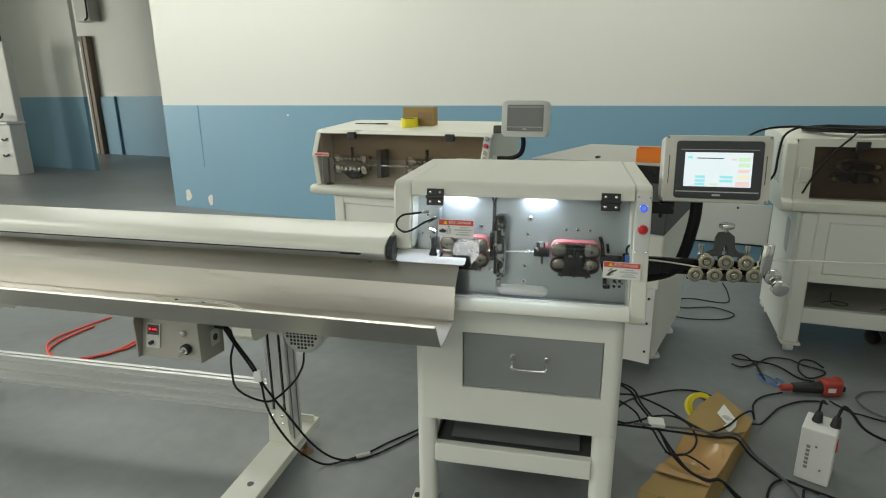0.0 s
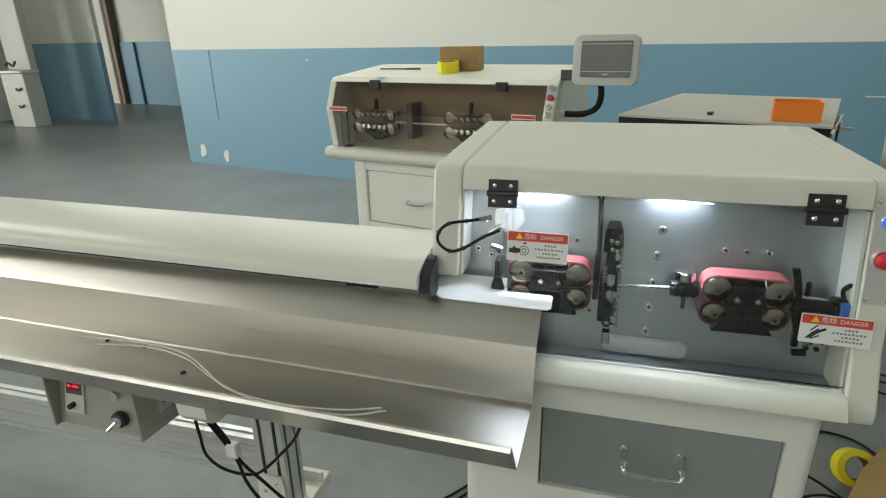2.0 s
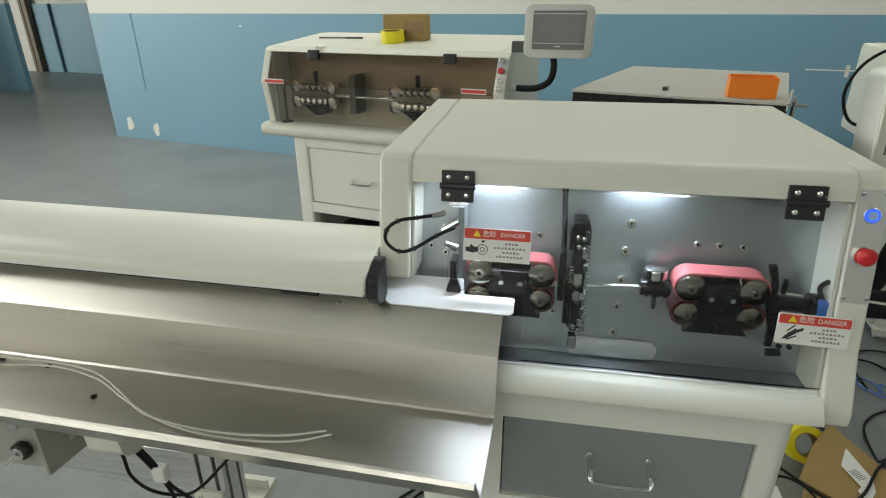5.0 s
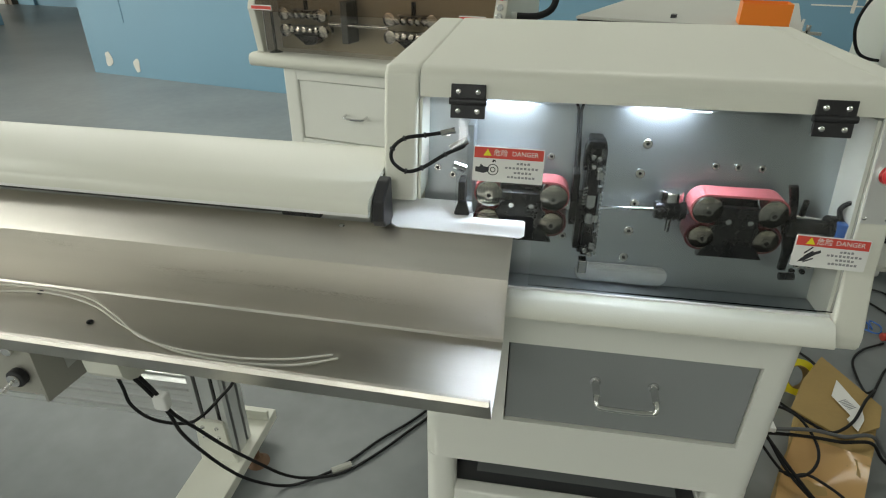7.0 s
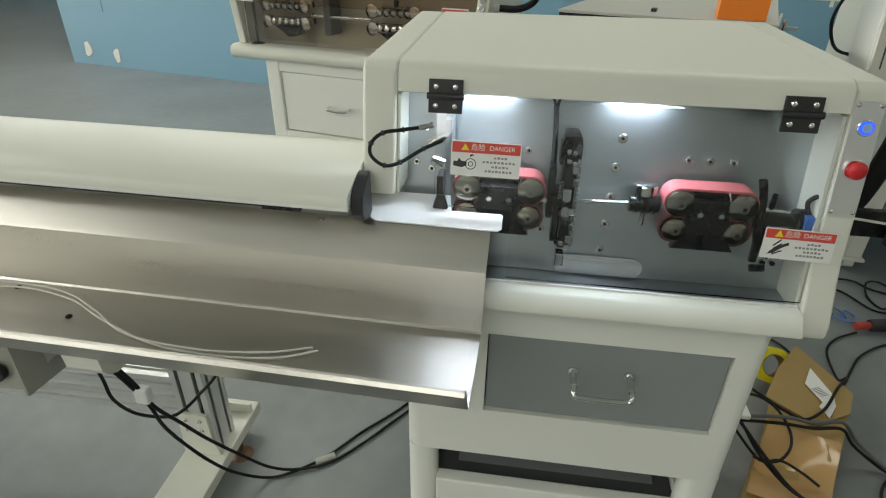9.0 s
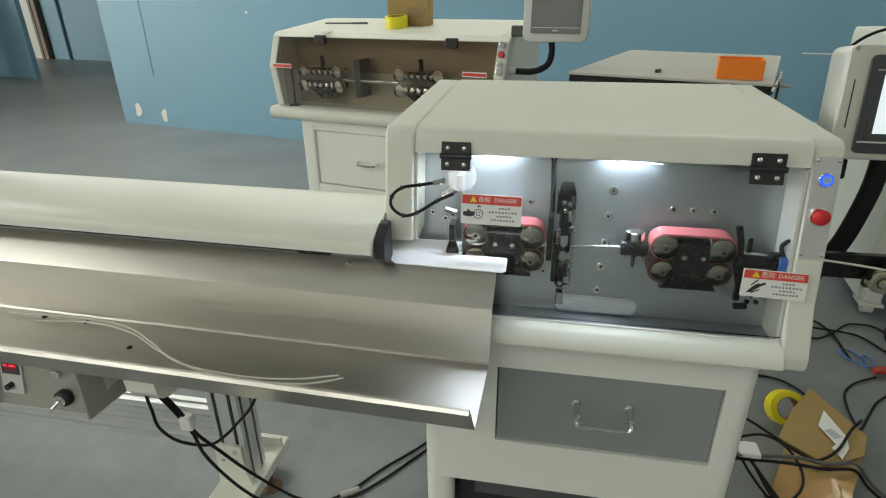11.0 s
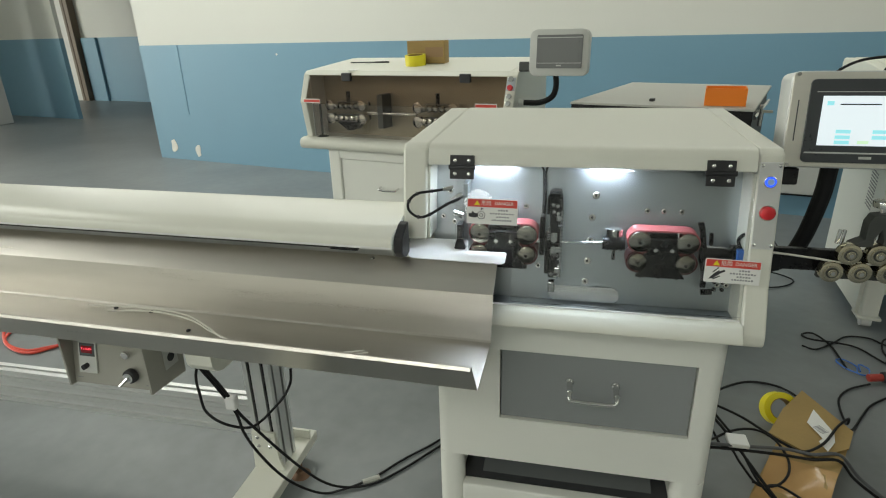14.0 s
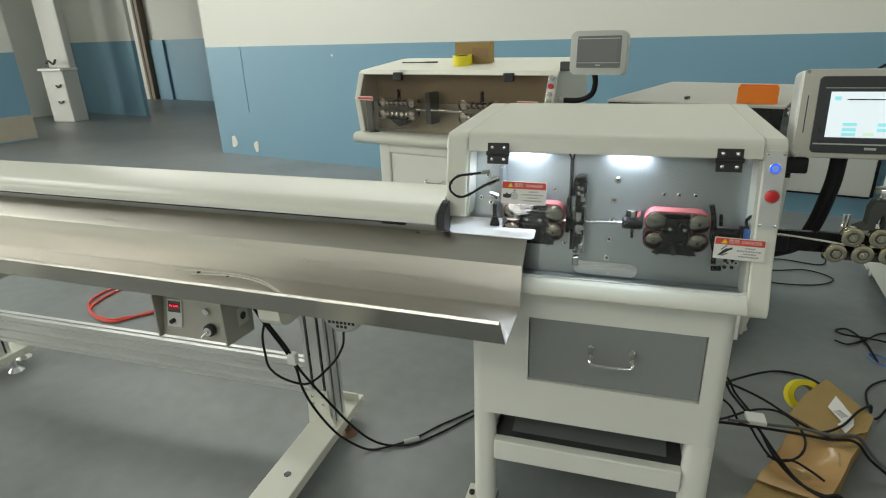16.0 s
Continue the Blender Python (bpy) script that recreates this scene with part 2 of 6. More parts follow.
room_part("floor", box(-14, 14, -14, 6, -0.1, 0), FLOOR, "grey epoxy-coated workshop floor, lightly stained", "floor")
room_part("wall_north", box(0, 14, 0, 0.24, WAINSCOT, HIGH), WALLW, "white painted workshop wall above a blue wainscot")
room_part("wall_north_lower", box(0, 14, -0.004, 0.24, 0, WAINSCOT), WALLB, "blue painted lower part of the workshop wall")
room_part("wall_far", box(-14, 0.3, 4.1, 4.3, 1.3, HIGH), WALLW, "white painted wall at the end of the passage")
room_part("wall_far_lower", box(-14, 0.3, 4.096, 4.3, 0, 1.3), WALLB, "blue painted lower part of the passage wall")
room_part("wall_west", box(-6.3, -4.22, 1.88, 1.95, 1.3, HIGH), WALLW, "white painted wall beside the passage, in the shade")
room_part("wall_west_lower", box(-6.3, -4.217, 1.876, 1.952, 0, 1.3), WALLB, "blue painted lower part of the wall beside the passage")
# hidden cross wall, added only to keep light off the wall beside the passage
room_part("shading_wall", box(-6.62, -6.44, 0.0, 1.87, 0, HIGH), WALLW, "white cross wall added out of view to shade the passage side")
room_part("wall_west_end", box(-14, -13.8, -14, 4.3, 0, HIGH), WALLW, "white painted wall that closes the hall")
room_part("wall_east", box(12, 12.2, -14, 0.24, 0, HIGH), WALLW, "white painted wall that closes the hall")
back = box(-14, 12, -12.2, -12, 0, 0.9)
box(-14, 12, -12.2, -12, 0.9, 2.9, bm=back)
box(-14, 12, -12.2, -12, 2.9, HIGH, bm=back)
room_part("wall_south", back, WALLW, "white painted wall that closes the hall")
room_part("ceiling", box(-14, 14, -14, 6, HIGH, HIGH + 0.15), CEIL, "plain white painted ceiling", "ceiling")

# unseen fill lamps added before the end wall, which has no openings
for v, power in ((-10.6, 505), (-7.0, 460), (-3.4, 245)):
    area("end_wall_fill", ROOM @ pose(-13.75, v, 2.0, 90, 0, -90), 3.2, 2.2, power, (0.985, 1.0, 0.915))
# added area lights under the ceiling, powers balanced spot by spot; no fixtures stand here
for u, v, power in ((-0.3, -1.1, 40), (2.4, -1.1, 37), (5.6, -1.1, 27), (-1.0, -6.4, 47), (1.2, -6.4, 47), (4.8, -6.8, 37), (1.2, -9.6, 72), (5.6, -9.6, 67), (0.6, -3.5, 28), (9.2, -5.0, 17)):
    area("ceiling_fill", ROOM @ pose(u, v, HIGH - 0.25), 2.4, 0.7, power, (0.985, 1.0, 0.915))

# ---------------------------------------------------------------- the stripping machine's cabinet
cab = thing("machine_cabinet", "cream painted steel cabinet with a grey drawer under the machine", "cabinet", pose(0.155, 0.25, 0))
CB = pose(-0.155, -0.25, 0)


def in_cab(name, bm, mat, label=""):
    bm.transform(CB)
    return part(name, bm, mat, cab, label)


ROUND = [(0.028 * (1 - math.cos(radians(a))), 0.028 * (1 - math.sin(radians(a)))) for a in range(0, 91, 15)]
soft(in_cab("front_panel", prism([(-0.15 + p, q) for p, q in ROUND] + [(-0.002, 0.0), (-0.002, 0.03), (-0.15, 0.03)], 'z', 0.323, 0.70), CABINET))
soft(in_cab("front_panel", prism([(0.46 - p, q) for p, q in ROUND] + [(0.407, 0.0), (0.407, 0.03), (0.46, 0.03)], 'z', 0.323, 0.70), CABINET))
in_cab("drawer_rail", box(-0.002, 0.407, 0, 0.03, 0.624, 0.70), CABINET)
in_cab("drawer_rail", box(-0.002, 0.407, 0, 0.03, 0.323, 0.443), CABINET)
for x0, x1, y0, y1 in ((-0.150, -0.090, 0.002, 0.055), (0.392, 0.460, 0.002, 0.055), (-0.150, -0.090, 0.445, 0.50), (0.392, 0.460, 0.445, 0.50)):
    soft(in_cab("leg", prism(rounded((x0 + x1) / 2, (y0 + y1) / 2, x1 - x0, y1 - y0, 0.022), 'z', 0.0, 0.322), CABINET))
in_cab("side_panel", box(-0.152, -0.135, 0.03, 0.5, 0.30, 0.70), CABINET)
in_cab("side_panel", box(0.445, 0.462, 0.03, 0.5, 0.30, 0.70), CABINET)
in_cab("rail", box(-0.091, 0.393, 0.0, 0.03, 0.168, 0.232, 0.004), CABINET)
in_cab("rail", box(-0.091, 0.393, 0.46, 0.49, 0.05, 0.232, 0.004), CABINET)
in_cab("rail", box(-0.145, -0.10, 0.05, 0.45, 0.168, 0.232, 0.004), CABINET)
in_cab("rail", box(0.40, 0.452, 0.05, 0.45, 0.168, 0.232, 0.004), CABINET)
in_cab("shelf", box(-0.12, 0.43, 0.032, 0.47, 0.205, 0.215), DARKIN, "dark grey steel shelf")
in_cab("back_panel", box(-0.13, 0.44, 0.47, 0.485, 0.232, 0.70), DARKIN)
WASTE = paint("dark grey waste box paint", (0.15, 0.16, 0.16), 0.4, vary=0.06, scale=6, bump=0.02)
chute = prism([(0.06, 0.225), (0.44, 0.33), (0.44, 0.225)], 'x', -0.05, 0.36)
in_cab("waste_box", chute, WASTE, "sloping grey steel waste box")
in_cab("top_plate", box(-0.152, 0.462, 0.0, 0.5, 0.70, 0.708), CABINET)
for x in (-0.125, 0.43):
    for y in (0.02, 0.47):
        in_cab("foot_plate", box(x - 0.05, x + 0.035, y - 0.03, y + 0.04, -0.0, 0.008, 0.002), CREAM)
        in_cab("foot_bolt", rod((x - 0.035, y, 0.006), (x - 0.035, y, 0.016), 0.009, 6), BLACKSTEEL)
drawer = in_cab("drawer", box(0.0, 0.405, 0.006, 0.40, 0.446, 0.621, 0.002), DRAWER, "grey painted drawer front")
h = rod((0.151, 0.008, 0.556), (0.151, -0.031, 0.553), 0.0062, 16)
rod((0.248, 0.008, 0.556), (0.248, -0.031, 0.553), 0.0062, 16, bm=h)
cable([(0.151, -0.028, 0.554), (0.151, -0.039, 0.545), (0.158, -0.0415, 0.539), (0.20, -0.0415, 0.5375), (0.241, -0.0415, 0.539), (0.248, -0.039, 0.545), (0.248, -0.028, 0.554)], 0.0046, 12, bm=h)
for hx in (0.151, 0.248):
    rod((hx, 0.0065, 0.556), (hx, 0.002, 0.556), 0.0095, 18, w=0.001, bm=h)
h.transform(CB)
soft(part("handle", h, CHROME, drawer, "chrome bow handle"))

# ---------------------------------------------------------------- the wire stripping machine
ma = thing("wire_stripping_machine", "cream wire cutting and stripping machine with a clear hinged guard", "machine", pose(0.15, 0.25, 0.708))
MB = pose(-0.15, -0.25, -0.708)


def in_ma(name, bm, mat, label="", parent=None):
    bm.transform(MB)
    return part(name, bm, mat, parent or ma, label)


XL0, XL1, XR0, XR1 = -0.214, -0.161, 0.463, 0.506
side = [(-0.030, 0.6985), (-0.018, 0.6945), (0.53, 0.6945), (0.545, 0.71), (0.545, 1.066), (0.535, 1.075), (front(1.06) + 0.015, 1.0655), (front(1.056), 1.056), (front(0.81), 0.81), (-0.026, 0.745), (-0.034, 0.722), (-0.034, 0.706)]
in_ma("side_panel", prism(side, 'x', XR0, XR1, 0.006, 3), CREAM)
# the panel on the outlet side is cut away at its foot for the tray
left_side = [(front(0.869), 0.869), (0.10, 0.862), (0.13, 0.80), (0.15, 0.709), (0.53, 0.709), (0.545, 0.73), (0.545, 1.066), (0.535, 1.075), (front(1.06) + 0.015, 1.0655), (front(1.056), 1.056)]
in_ma("side_panel", prism(left_side, 'x', XL0, XL1, 0.006, 3), CREAM)
cover = sheet([(front(1.025), 1.025), (front(1.050), 1.050), (front(1.055) + 0.0008, 1.055), (front(1.06) + 0.0040, 1.0588), (front(1.06) + 0.0095, 1.0612), (front(1.06) + 0.018, 1.0626), (0.53, 1.0715), (0.54, 1.062), (0.54, 0.75)], 'x', XL1 + 0.0025, XR0 - 0.0025, 0.004)
soft(in_ma("cover", cover, CREAM))
rim = prism([(-0.02, 0.709), (-0.049, 0.7095), (-0.0535, 0.713), (-0.0535, 0.717), (-0.038, 0.7385), (-0.033, 0.7418), (-0.012, 0.742), (-0.012, 0.735), (-0.012, 0.709)], 'x', -0.16, XR0 - 0.001)
soft(in_ma("base_rim", rim, CREAM, "rounded cream front rim"), 50)
in_ma("rim_strip", box(-0.158, XR0 - 0.002, -0.0155, -0.0115, 0.742, 0.7455), WHITEP, "thin white edge strip")
in_ma("inner_floor", box(-0.16, XR0, -0.0105, 0.09, 0.722, 0.730), PLATE, "satin steel inner floor")
bp = prism([(front(0.731, 0.069), 0.731), (front(1.04, 0.069), 1.04), (front(1.04, 0.077), 1.04), (front(0.731, 0.077), 0.731)], 'x', XL1, XR0)
in_ma("back_plate", bp, PLATE, "satin steel mounting plate")
liner = prism([(front(0.732, 0.004), 0.732), (front(1.02, 0.004), 1.02), (front(1.02, 0.069), 1.02), (front(0.732, 0.069), 0.732)], 'x', XR0 - 0.006, XR0 - 0.001)
in_ma("side_liner", liner, CREAM)
liner = prism([(front(0.872, 0.004), 0.872), (front(1.02, 0.004), 1.02), (front(1.02, 0.069), 1.02), (front(0.872, 0.069), 0.872)], 'x', XL1 + 0.001, XL1 + 0.005)
in_ma("side_liner", liner, CREAM)
# button plate with its buttons
bpl = prism([(front(0.885, -0.0015), 0.885), (front(1.043, -0.0015), 1.043), (front(1.043, 0.004), 1.043), (front(0.885, 0.004), 0.885)], 'x', XR0 + 0.003, XR1 - 0.003)
bplate = in_ma("button_plate", bpl, ALU, "satin steel button plate")
NF = Vector((0, -1, SLOPE)).normalized()


def on_front(x, z, off=0.0):
    return Vector((x, front(z, off), z))


for x in (XR0 + 0.007, XR1 - 0.007):
    for z in (0.892, 1.037):
        p = on_front(x, z, -0.0015)
        b = ball(p, 0.0035, (1, 0.6, 1), n=10)
        in_ma("screw", b, CHROME, parent=bplate)
p = on_front(0.485, 1.008, -0.0015)
btn = in_ma("power_button", rod(p, p + NF * 0.003, 0.0115, 28, w=0.001), CHROME, "blue-lit round metal power button")
b = rod(p + NF * 0.003, p + NF * 0.0042, 0.0095, 28)
in_ma("ring", b, BLUELED, parent=btn)
in_ma("cap", rod(p + NF * 0.0042, p + NF * 0.0055, 0.0062, 24), paint("pale blue cap", (0.35, 0.5, 0.85), 0.2, bump=0), parent=btn)
p = on_front(0.485, 0.952, -0.0015)
eb = in_ma("emergency_button", rod(p, p + NF * 0.005, 0.0145, 24), CHROME, "red mushroom emergency button")
mush = rod(p + NF * 0.004, p + NF * 0.012, 0.0105, 28, 0.0130, 0.002)
ball(p + NF * 0.0112, 0.0124, (1, 0.5, 1), bm=mush, n=24)
soft(in_ma("cap", mush, RED, parent=eb))

# the clear guard on its two hinges
guard = [(front(0.752, -0.004), 0.752), (front(1.022, -0.004), 1.022), (front(1.022, -0.001), 1.022), (front(0.752, -0.001), 0.752)]
gb = prism(guard, 'x', 0.02, XR0 - 0.002)
g2 = [(front(0.86, -0.004), 0.86), (front(1.022, -0.004), 1.022), (front(1.022, -0.001), 1.022), (front(0.86, -0.001), 0.86)]
prism(g2, 'x', -0.10, 0.02, bm=gb)
door = in_ma("guard_door", gb, ACRYLIC, "clear acrylic guard door, closed")
door.visible_shadow = False
LEAN = math.degrees(math.atan(SLOPE))


def flat_at(x, z, off):
    """The pose of a flat thing on the leaning front, its x to the right and its y up the slope."""
    return MB @ pose(x, front(z, off), z, 90 - LEAN, 0, 0)


for cx in (-0.0875, 0.399):
    hb = box(-0.025, 0.025, 0.001, 0.024, 0, 0.004, 0.001)
    box(-0.025, 0.025, -0.024, -0.001, 0, 0.004, 0.001, bm=hb)
    rod((-0.027, 0, 0.004), (0.027, 0, 0.004), 0.005, 14, bm=hb)
    for a in (-0.013, 0.013):
        rod((a, 0.004, 0.003), (a, 0.02, 0.003), 0.0015, 8, bm=hb)
    hb.transform(flat_at(cx, 1.022, -0.005))
    hinge = part("hinge", hb, BLACK, ma, "black plastic hinge with four screws")
    for a in (-0.014, 0.014):
        for c in (-0.0135, 0.0135):
            s = ball((a, c, 0.0048), 0.0042, (1, 1, 0.45), n=12)
            s.transform(flat_at(cx, 1.022, -0.005))
            soft(part("screw", s, CHROME, hinge))


def warning_label(cx, cz, w, h, tilt, picture):
    """The white plate with a red head, lettering and a pictogram."""
    m = flat_at(cx, cz, -0.0045) @ pose(0, 0, 0, 0, 0, tilt)
    lb = prism(rounded(0, 0, w, h, 0.002, 3), 'z', 0, 0.0015)
    lb.transform(m)
    lab = part("warning_label", lb, PAPER, door, "white warning label with a red danger band")
    lab.parent = door
    head = box(-w / 2 + 0.0015, w / 2 - 0.0015, h * 0.17, h / 2 - 0.0015, 0.0015, 0.0019)
    head.transform(m)
    part("label_band", head, REDPRINT, lab)
    tri = prism([(-0.006, -0.0045), (0.006, -0.0045), (0, 0.0055)], 'z', 0.0019, 0.0022)
    tri.transform(m @ pose(-w * 0.30, h * 0.325, 0))
    part("warning_triangle", tri, YELLOW, lab)
    words("\u5371\u9669", 0.0105, m @ pose(-w * 0.115, h * 0.325, 0.0023), PAPER, lab)
    words("DANGER", 0.0095, m @ pose(w * 0.23, h * 0.325, 0.0023), PAPER, lab)
    bars = bmesh.new()
    for k, (c, half) in enumerate(((0.22, 0.10), (0.20, 0.24), (0.22, 0.13), (0.20, 0.20))):
        y = h * (0.06 - 0.13 * k)
        for j in range(int(half * 40)):
            a = w * (c - half) + j * w * half * 2 / int(half * 40)
            box(a, a + w * 0.035, y - 0.0016, y + 0.0012 + 0.0006 * (j % 2), 0.0015, 0.0018, bm=bars)
    bars.transform(m)
    part("fine_print", bars, GREYINK, lab)
    pic = bmesh.new()
    if picture == "rollers":
        prism([(-0.020, -0.004), (-0.008, -0.006), (0.0, -0.003), (0.0, 0.003), (-0.008, 0.004), (-0.012, 0.008), (-0.014, 0.003), (-0.020, 0.003)], 'z', 0.0015, 0.0018, bm=pic)
        for r0 in (0.0085, 0.004):
            ring = bmesh.new()
            o = [(0.006 + r0 * math.cos(a * math.pi / 10), r0 * math.sin(a * math.pi / 10)) for a in range(20)]
            i = [(0.006 + (r0 - 0.0012) * math.cos(a * math.pi / 10), (r0 - 0.0012) * math.sin(a * math.pi / 10)) for a in range(20)]
            ov, iv = [ring.verts.new((*q, 0.0018)) for q in o], [ring.verts.new((*q, 0.0018)) for q in i]
            for a in range(20):
                ring.faces.new((ov[a], ov[(a + 1) % 20], iv[(a + 1) % 20], iv[a]))
            joined(ring, pic)
        prism([(0.004, 0.012), (0.006, 0.010), (0.008, 0.013), (0.010, 0.011), (0.010, 0.014), (0.006, 0.015)], 'z', 0.0015, 0.0018, bm=pic)
    else:
        for k in range(4):
            one = box(-0.010 + 0.003 * k, 0.004 + 0.003 * k, -0.001, 0.001, 0.0015, 0.0018)
            one.transform(pose(-0.003 * k + 0.002, 0.003 * k - 0.005, 0, 0, 0, 28 + 6 * k))
            joined(one, pic)
        prism([(-0.014, -0.010), (-0.006, -0.008), (0.006, 0.002), (0.014, 0.006), (0.013, 0.010), (0.0, 0.004), (-0.010, -0.004)], 'z', 0.0015, 0.0018, bm=pic)
    pic.transform(m @ pose(-w * 0.27, -h * 0.15, 0))
    part("pictogram", pic, INK, lab)


warning_label(-0.024, 0.935, 0.104, 0.052, -0.5, "rollers")
warning_label(0.437, 0.841, 0.098, 0.046, -1.5, "knife")

# inside the machine: two belt drives, the cutter head, guide tubes
BACK = 0.069


def on_back(x, z, off=0.0):
    return Vector((x, front(z, BACK + off), z))


for x, z in ((0.182, 0.955), (0.177, 0.910), (0.175, 0.863), (0.172, 0.819), (0.170, 0.775), (0.285, 0.928), (0.317, 0.928), (0.351, 0.928), (0.290, 0.808), (0.322, 0.808), (0.352, 0.808),
             (0.04, 0.928), (0.07, 0.803), (-0.005, 0.928), (-0.125, 0.955), (-0.14, 0.90), (-0.115, 0.89), (0.43, 0.80), (0.43, 0.785), (0.447, 0.80), (0.447, 0.785)):
    p = on_back(x, z)
    s = rod(p, p + NF * 0.004, 0.0074 if 0.16 < x < 0.19 else 0.0056, 18, w=0.001)
    scr = in_ma("socket_screw", s, CHROME)
    in_ma("hex_socket", rod(p + NF * 0.0041, p + NF * 0.0044, 0.0028, 6), BLACKSTEEL, parent=scr)


PULLEY = paint("turned steel", (0.46, 0.44, 0.40), 0.1, 1.0, vary=0.08, scale=30, bump=0)
# lower pulleys: a browner, slightly darker steel
DARKPULLEY = paint("dark pulley steel", (0.42, 0.385, 0.33), 0.1, 1.0, vary=0.1, scale=30, bump=0)


def belt_drive(name, x0, x1, z, gap, depth, label):
    """Two facing belts on pulleys: the upper one from x0 to x1 at the height z, the lower one under it."""
    drive = in_ma(name, box(x0 + 0.01, x1 - 0.01, front(z, 0.028), front(z, BACK), z - 0.075, z + 0.012, 0.003), BLACKSTEEL, label)
    for k, zz in ((0, z), (1, z - gap)):
        r = 0.0235
        o = []
        for i in range(13):
            a = radians(90 + 180 * i / 12)
            o.append((x0 + r * math.cos(a), zz + r * math.sin(a)))
        for i in range(13):
            a = radians(-90 + 180 * i / 12)
            o.append((x1 + r * math.cos(a), zz + r * math.sin(a)))
        inner = [((x0 if i < 13 else x1) + (q[0] - (x0 if i < 13 else x1)) * 0.86, zz + (q[1] - zz) * 0.86) for i, q in enumerate(o)]
        belt = bmesh.new()
        y0, y1 = front(z, 0.012), front(z, 0.048)
        rings = [[belt.verts.new((q[0], y, q[1])) for q in some] for some, y in ((o, y0), (o, y1), (inner, y1), (inner, y0))]
        for a, b in zip(rings, rings[1:] + rings[:1]):
            for i in range(len(o)):
                belt.faces.new((a[i], a[(i + 1) % len(o)], b[(i + 1) % len(o)], b[i]))
        # upper belt pink, lower belt a much darker red
        in_ma("belt", belt, PINK if k == 0 else paint("dark red lower belt", (0.10, 0.025, 0.03), 0.4), "pink rubber drive belt" if k == 0 else "dark red lower drive belt", drive)
        for x in (x0, x1):
            wheel = rod((x, y0 - 0.006, zz), (x, y1, zz), 0.0212 if k == 0 else 0.0185, 28, w=0.002)
            rod((x, y0 - 0.006, zz), (x, y0 - 0.0085, zz), 0.0195 if k == 0 else 0.017, 28, 0.0075, bm=wheel)
            rod((x, y0 - 0.0105, zz), (x, y0 - 0.008, zz), 0.007, 16, bm=wheel)
            wl = soft(in_ma("pulley", wheel, PULLEY if k == 0 else DARKPULLEY, "polished steel pulley", drive))
            in_ma("hub", rod((x, y0 - 0.0112, zz), (x, y0 - 0.0105, zz), 0.0035, 6), BLACKSTEEL, parent=wl)
    mid = (x0 + x1) / 2
    in_ma("cheek", prism([(x0 + 0.016, z - 0.02), (x0 + 0.02, z + 0.006), (x1 - 0.02, z + 0.006), (x1 - 0.016, z - 0.02), (x1 - 0.006, z - 0.035), (x1 - 0.010, z - 0.056), (x1 + 0.002, z - 0.074), (x0 - 0.002, z - 0.074), (x0 + 0.010, z - 0.056), (x0 + 0.006, z - 0.035)], 'y', front(z, 0.006), front(z, 0.02), 0.001), BLACKSTEEL, "black machined cheek plate", drive)
    for x in (mid - 0.014, mid + 0.016):
        in_ma("cheek_screw", rod((x, front(z, 0.003), z - 0.014), (x, front(z, 0.007), z - 0.014), 0.004, 12), CHROME, parent=drive)
    for x in (mid - 0.034, mid, mid + 0.034):
        in_ma("bolt", rod((x, front(z, 0.026), z - 0.083), (x, front(z, 0.026), z - 0.07), 0.0042, 10), CHROME, parent=drive)
    return drive


belt_drive("belt_drive", 0.268, 0.357, 0.884, 0.043, 0.03, "belt drive unit with a pink upper belt")
belt_drive("belt_drive", -0.050, 0.047, 0.886, 0.043, 0.03, "belt drive unit half hidden behind the warning label")
# cutter head
cut = in_ma("cutter_head", box(0.092, 0.114, front(0.88, 0.022), front(0.88, BACK), 0.79, 0.972, 0.003), BLACKSTEEL, "tall black cutter head with blade holders")
in_ma("holder_frame", prism([(0.086, 0.962), (0.090, 0.974), (0.114, 0.974), (0.117, 0.962), (0.117, 0.94), (0.112, 0.94), (0.112, 0.966), (0.092, 0.966), (0.092, 0.93), (0.086, 0.93)], 'y', front(0.95, 0.004), front(0.95, 0.03), 0.001), BLACKSTEEL, parent=cut)
in_ma("slide", box(0.093, 0.110, front(0.92, 0.006), front(0.92, 0.022), 0.895, 0.946, 0.002), BLACKSTEEL, "black blade slide", cut)
for k, (x, z) in enumerate(((0.098, 0.951), (0.107, 0.949), (0.1, 0.937), (0.108, 0.934), (0.1, 0.812), (0.108, 0.806))):
    in_ma("chrome_screw", rod((x, front(z, 0.002), z), (x, front(z, 0.02), z), 0.0042, 10, w=0.001), CHROME, parent=cut)
in_ma("slide", box(0.095, 0.112, front(0.83, 0.006), front(0.83, 0.022), 0.800, 0.848, 0.002), BLACKSTEEL, "black lower blade slide", cut)
in_ma("blade", prism([(0.096, 0.895), (0.108, 0.895), (0.108, 0.878), (0.102, 0.872), (0.096, 0.878)], 'y', front(0.88, 0.008), front(0.88, 0.013)), CHROME, "bright steel blade", cut)
in_ma("blade", prism([(0.096, 0.848), (0.108, 0.848), (0.108, 0.864), (0.102, 0.868), (0.096, 0.864)], 'y', front(0.85, 0.010), front(0.85, 0.015)), CHROME, "bright steel blade", cut)
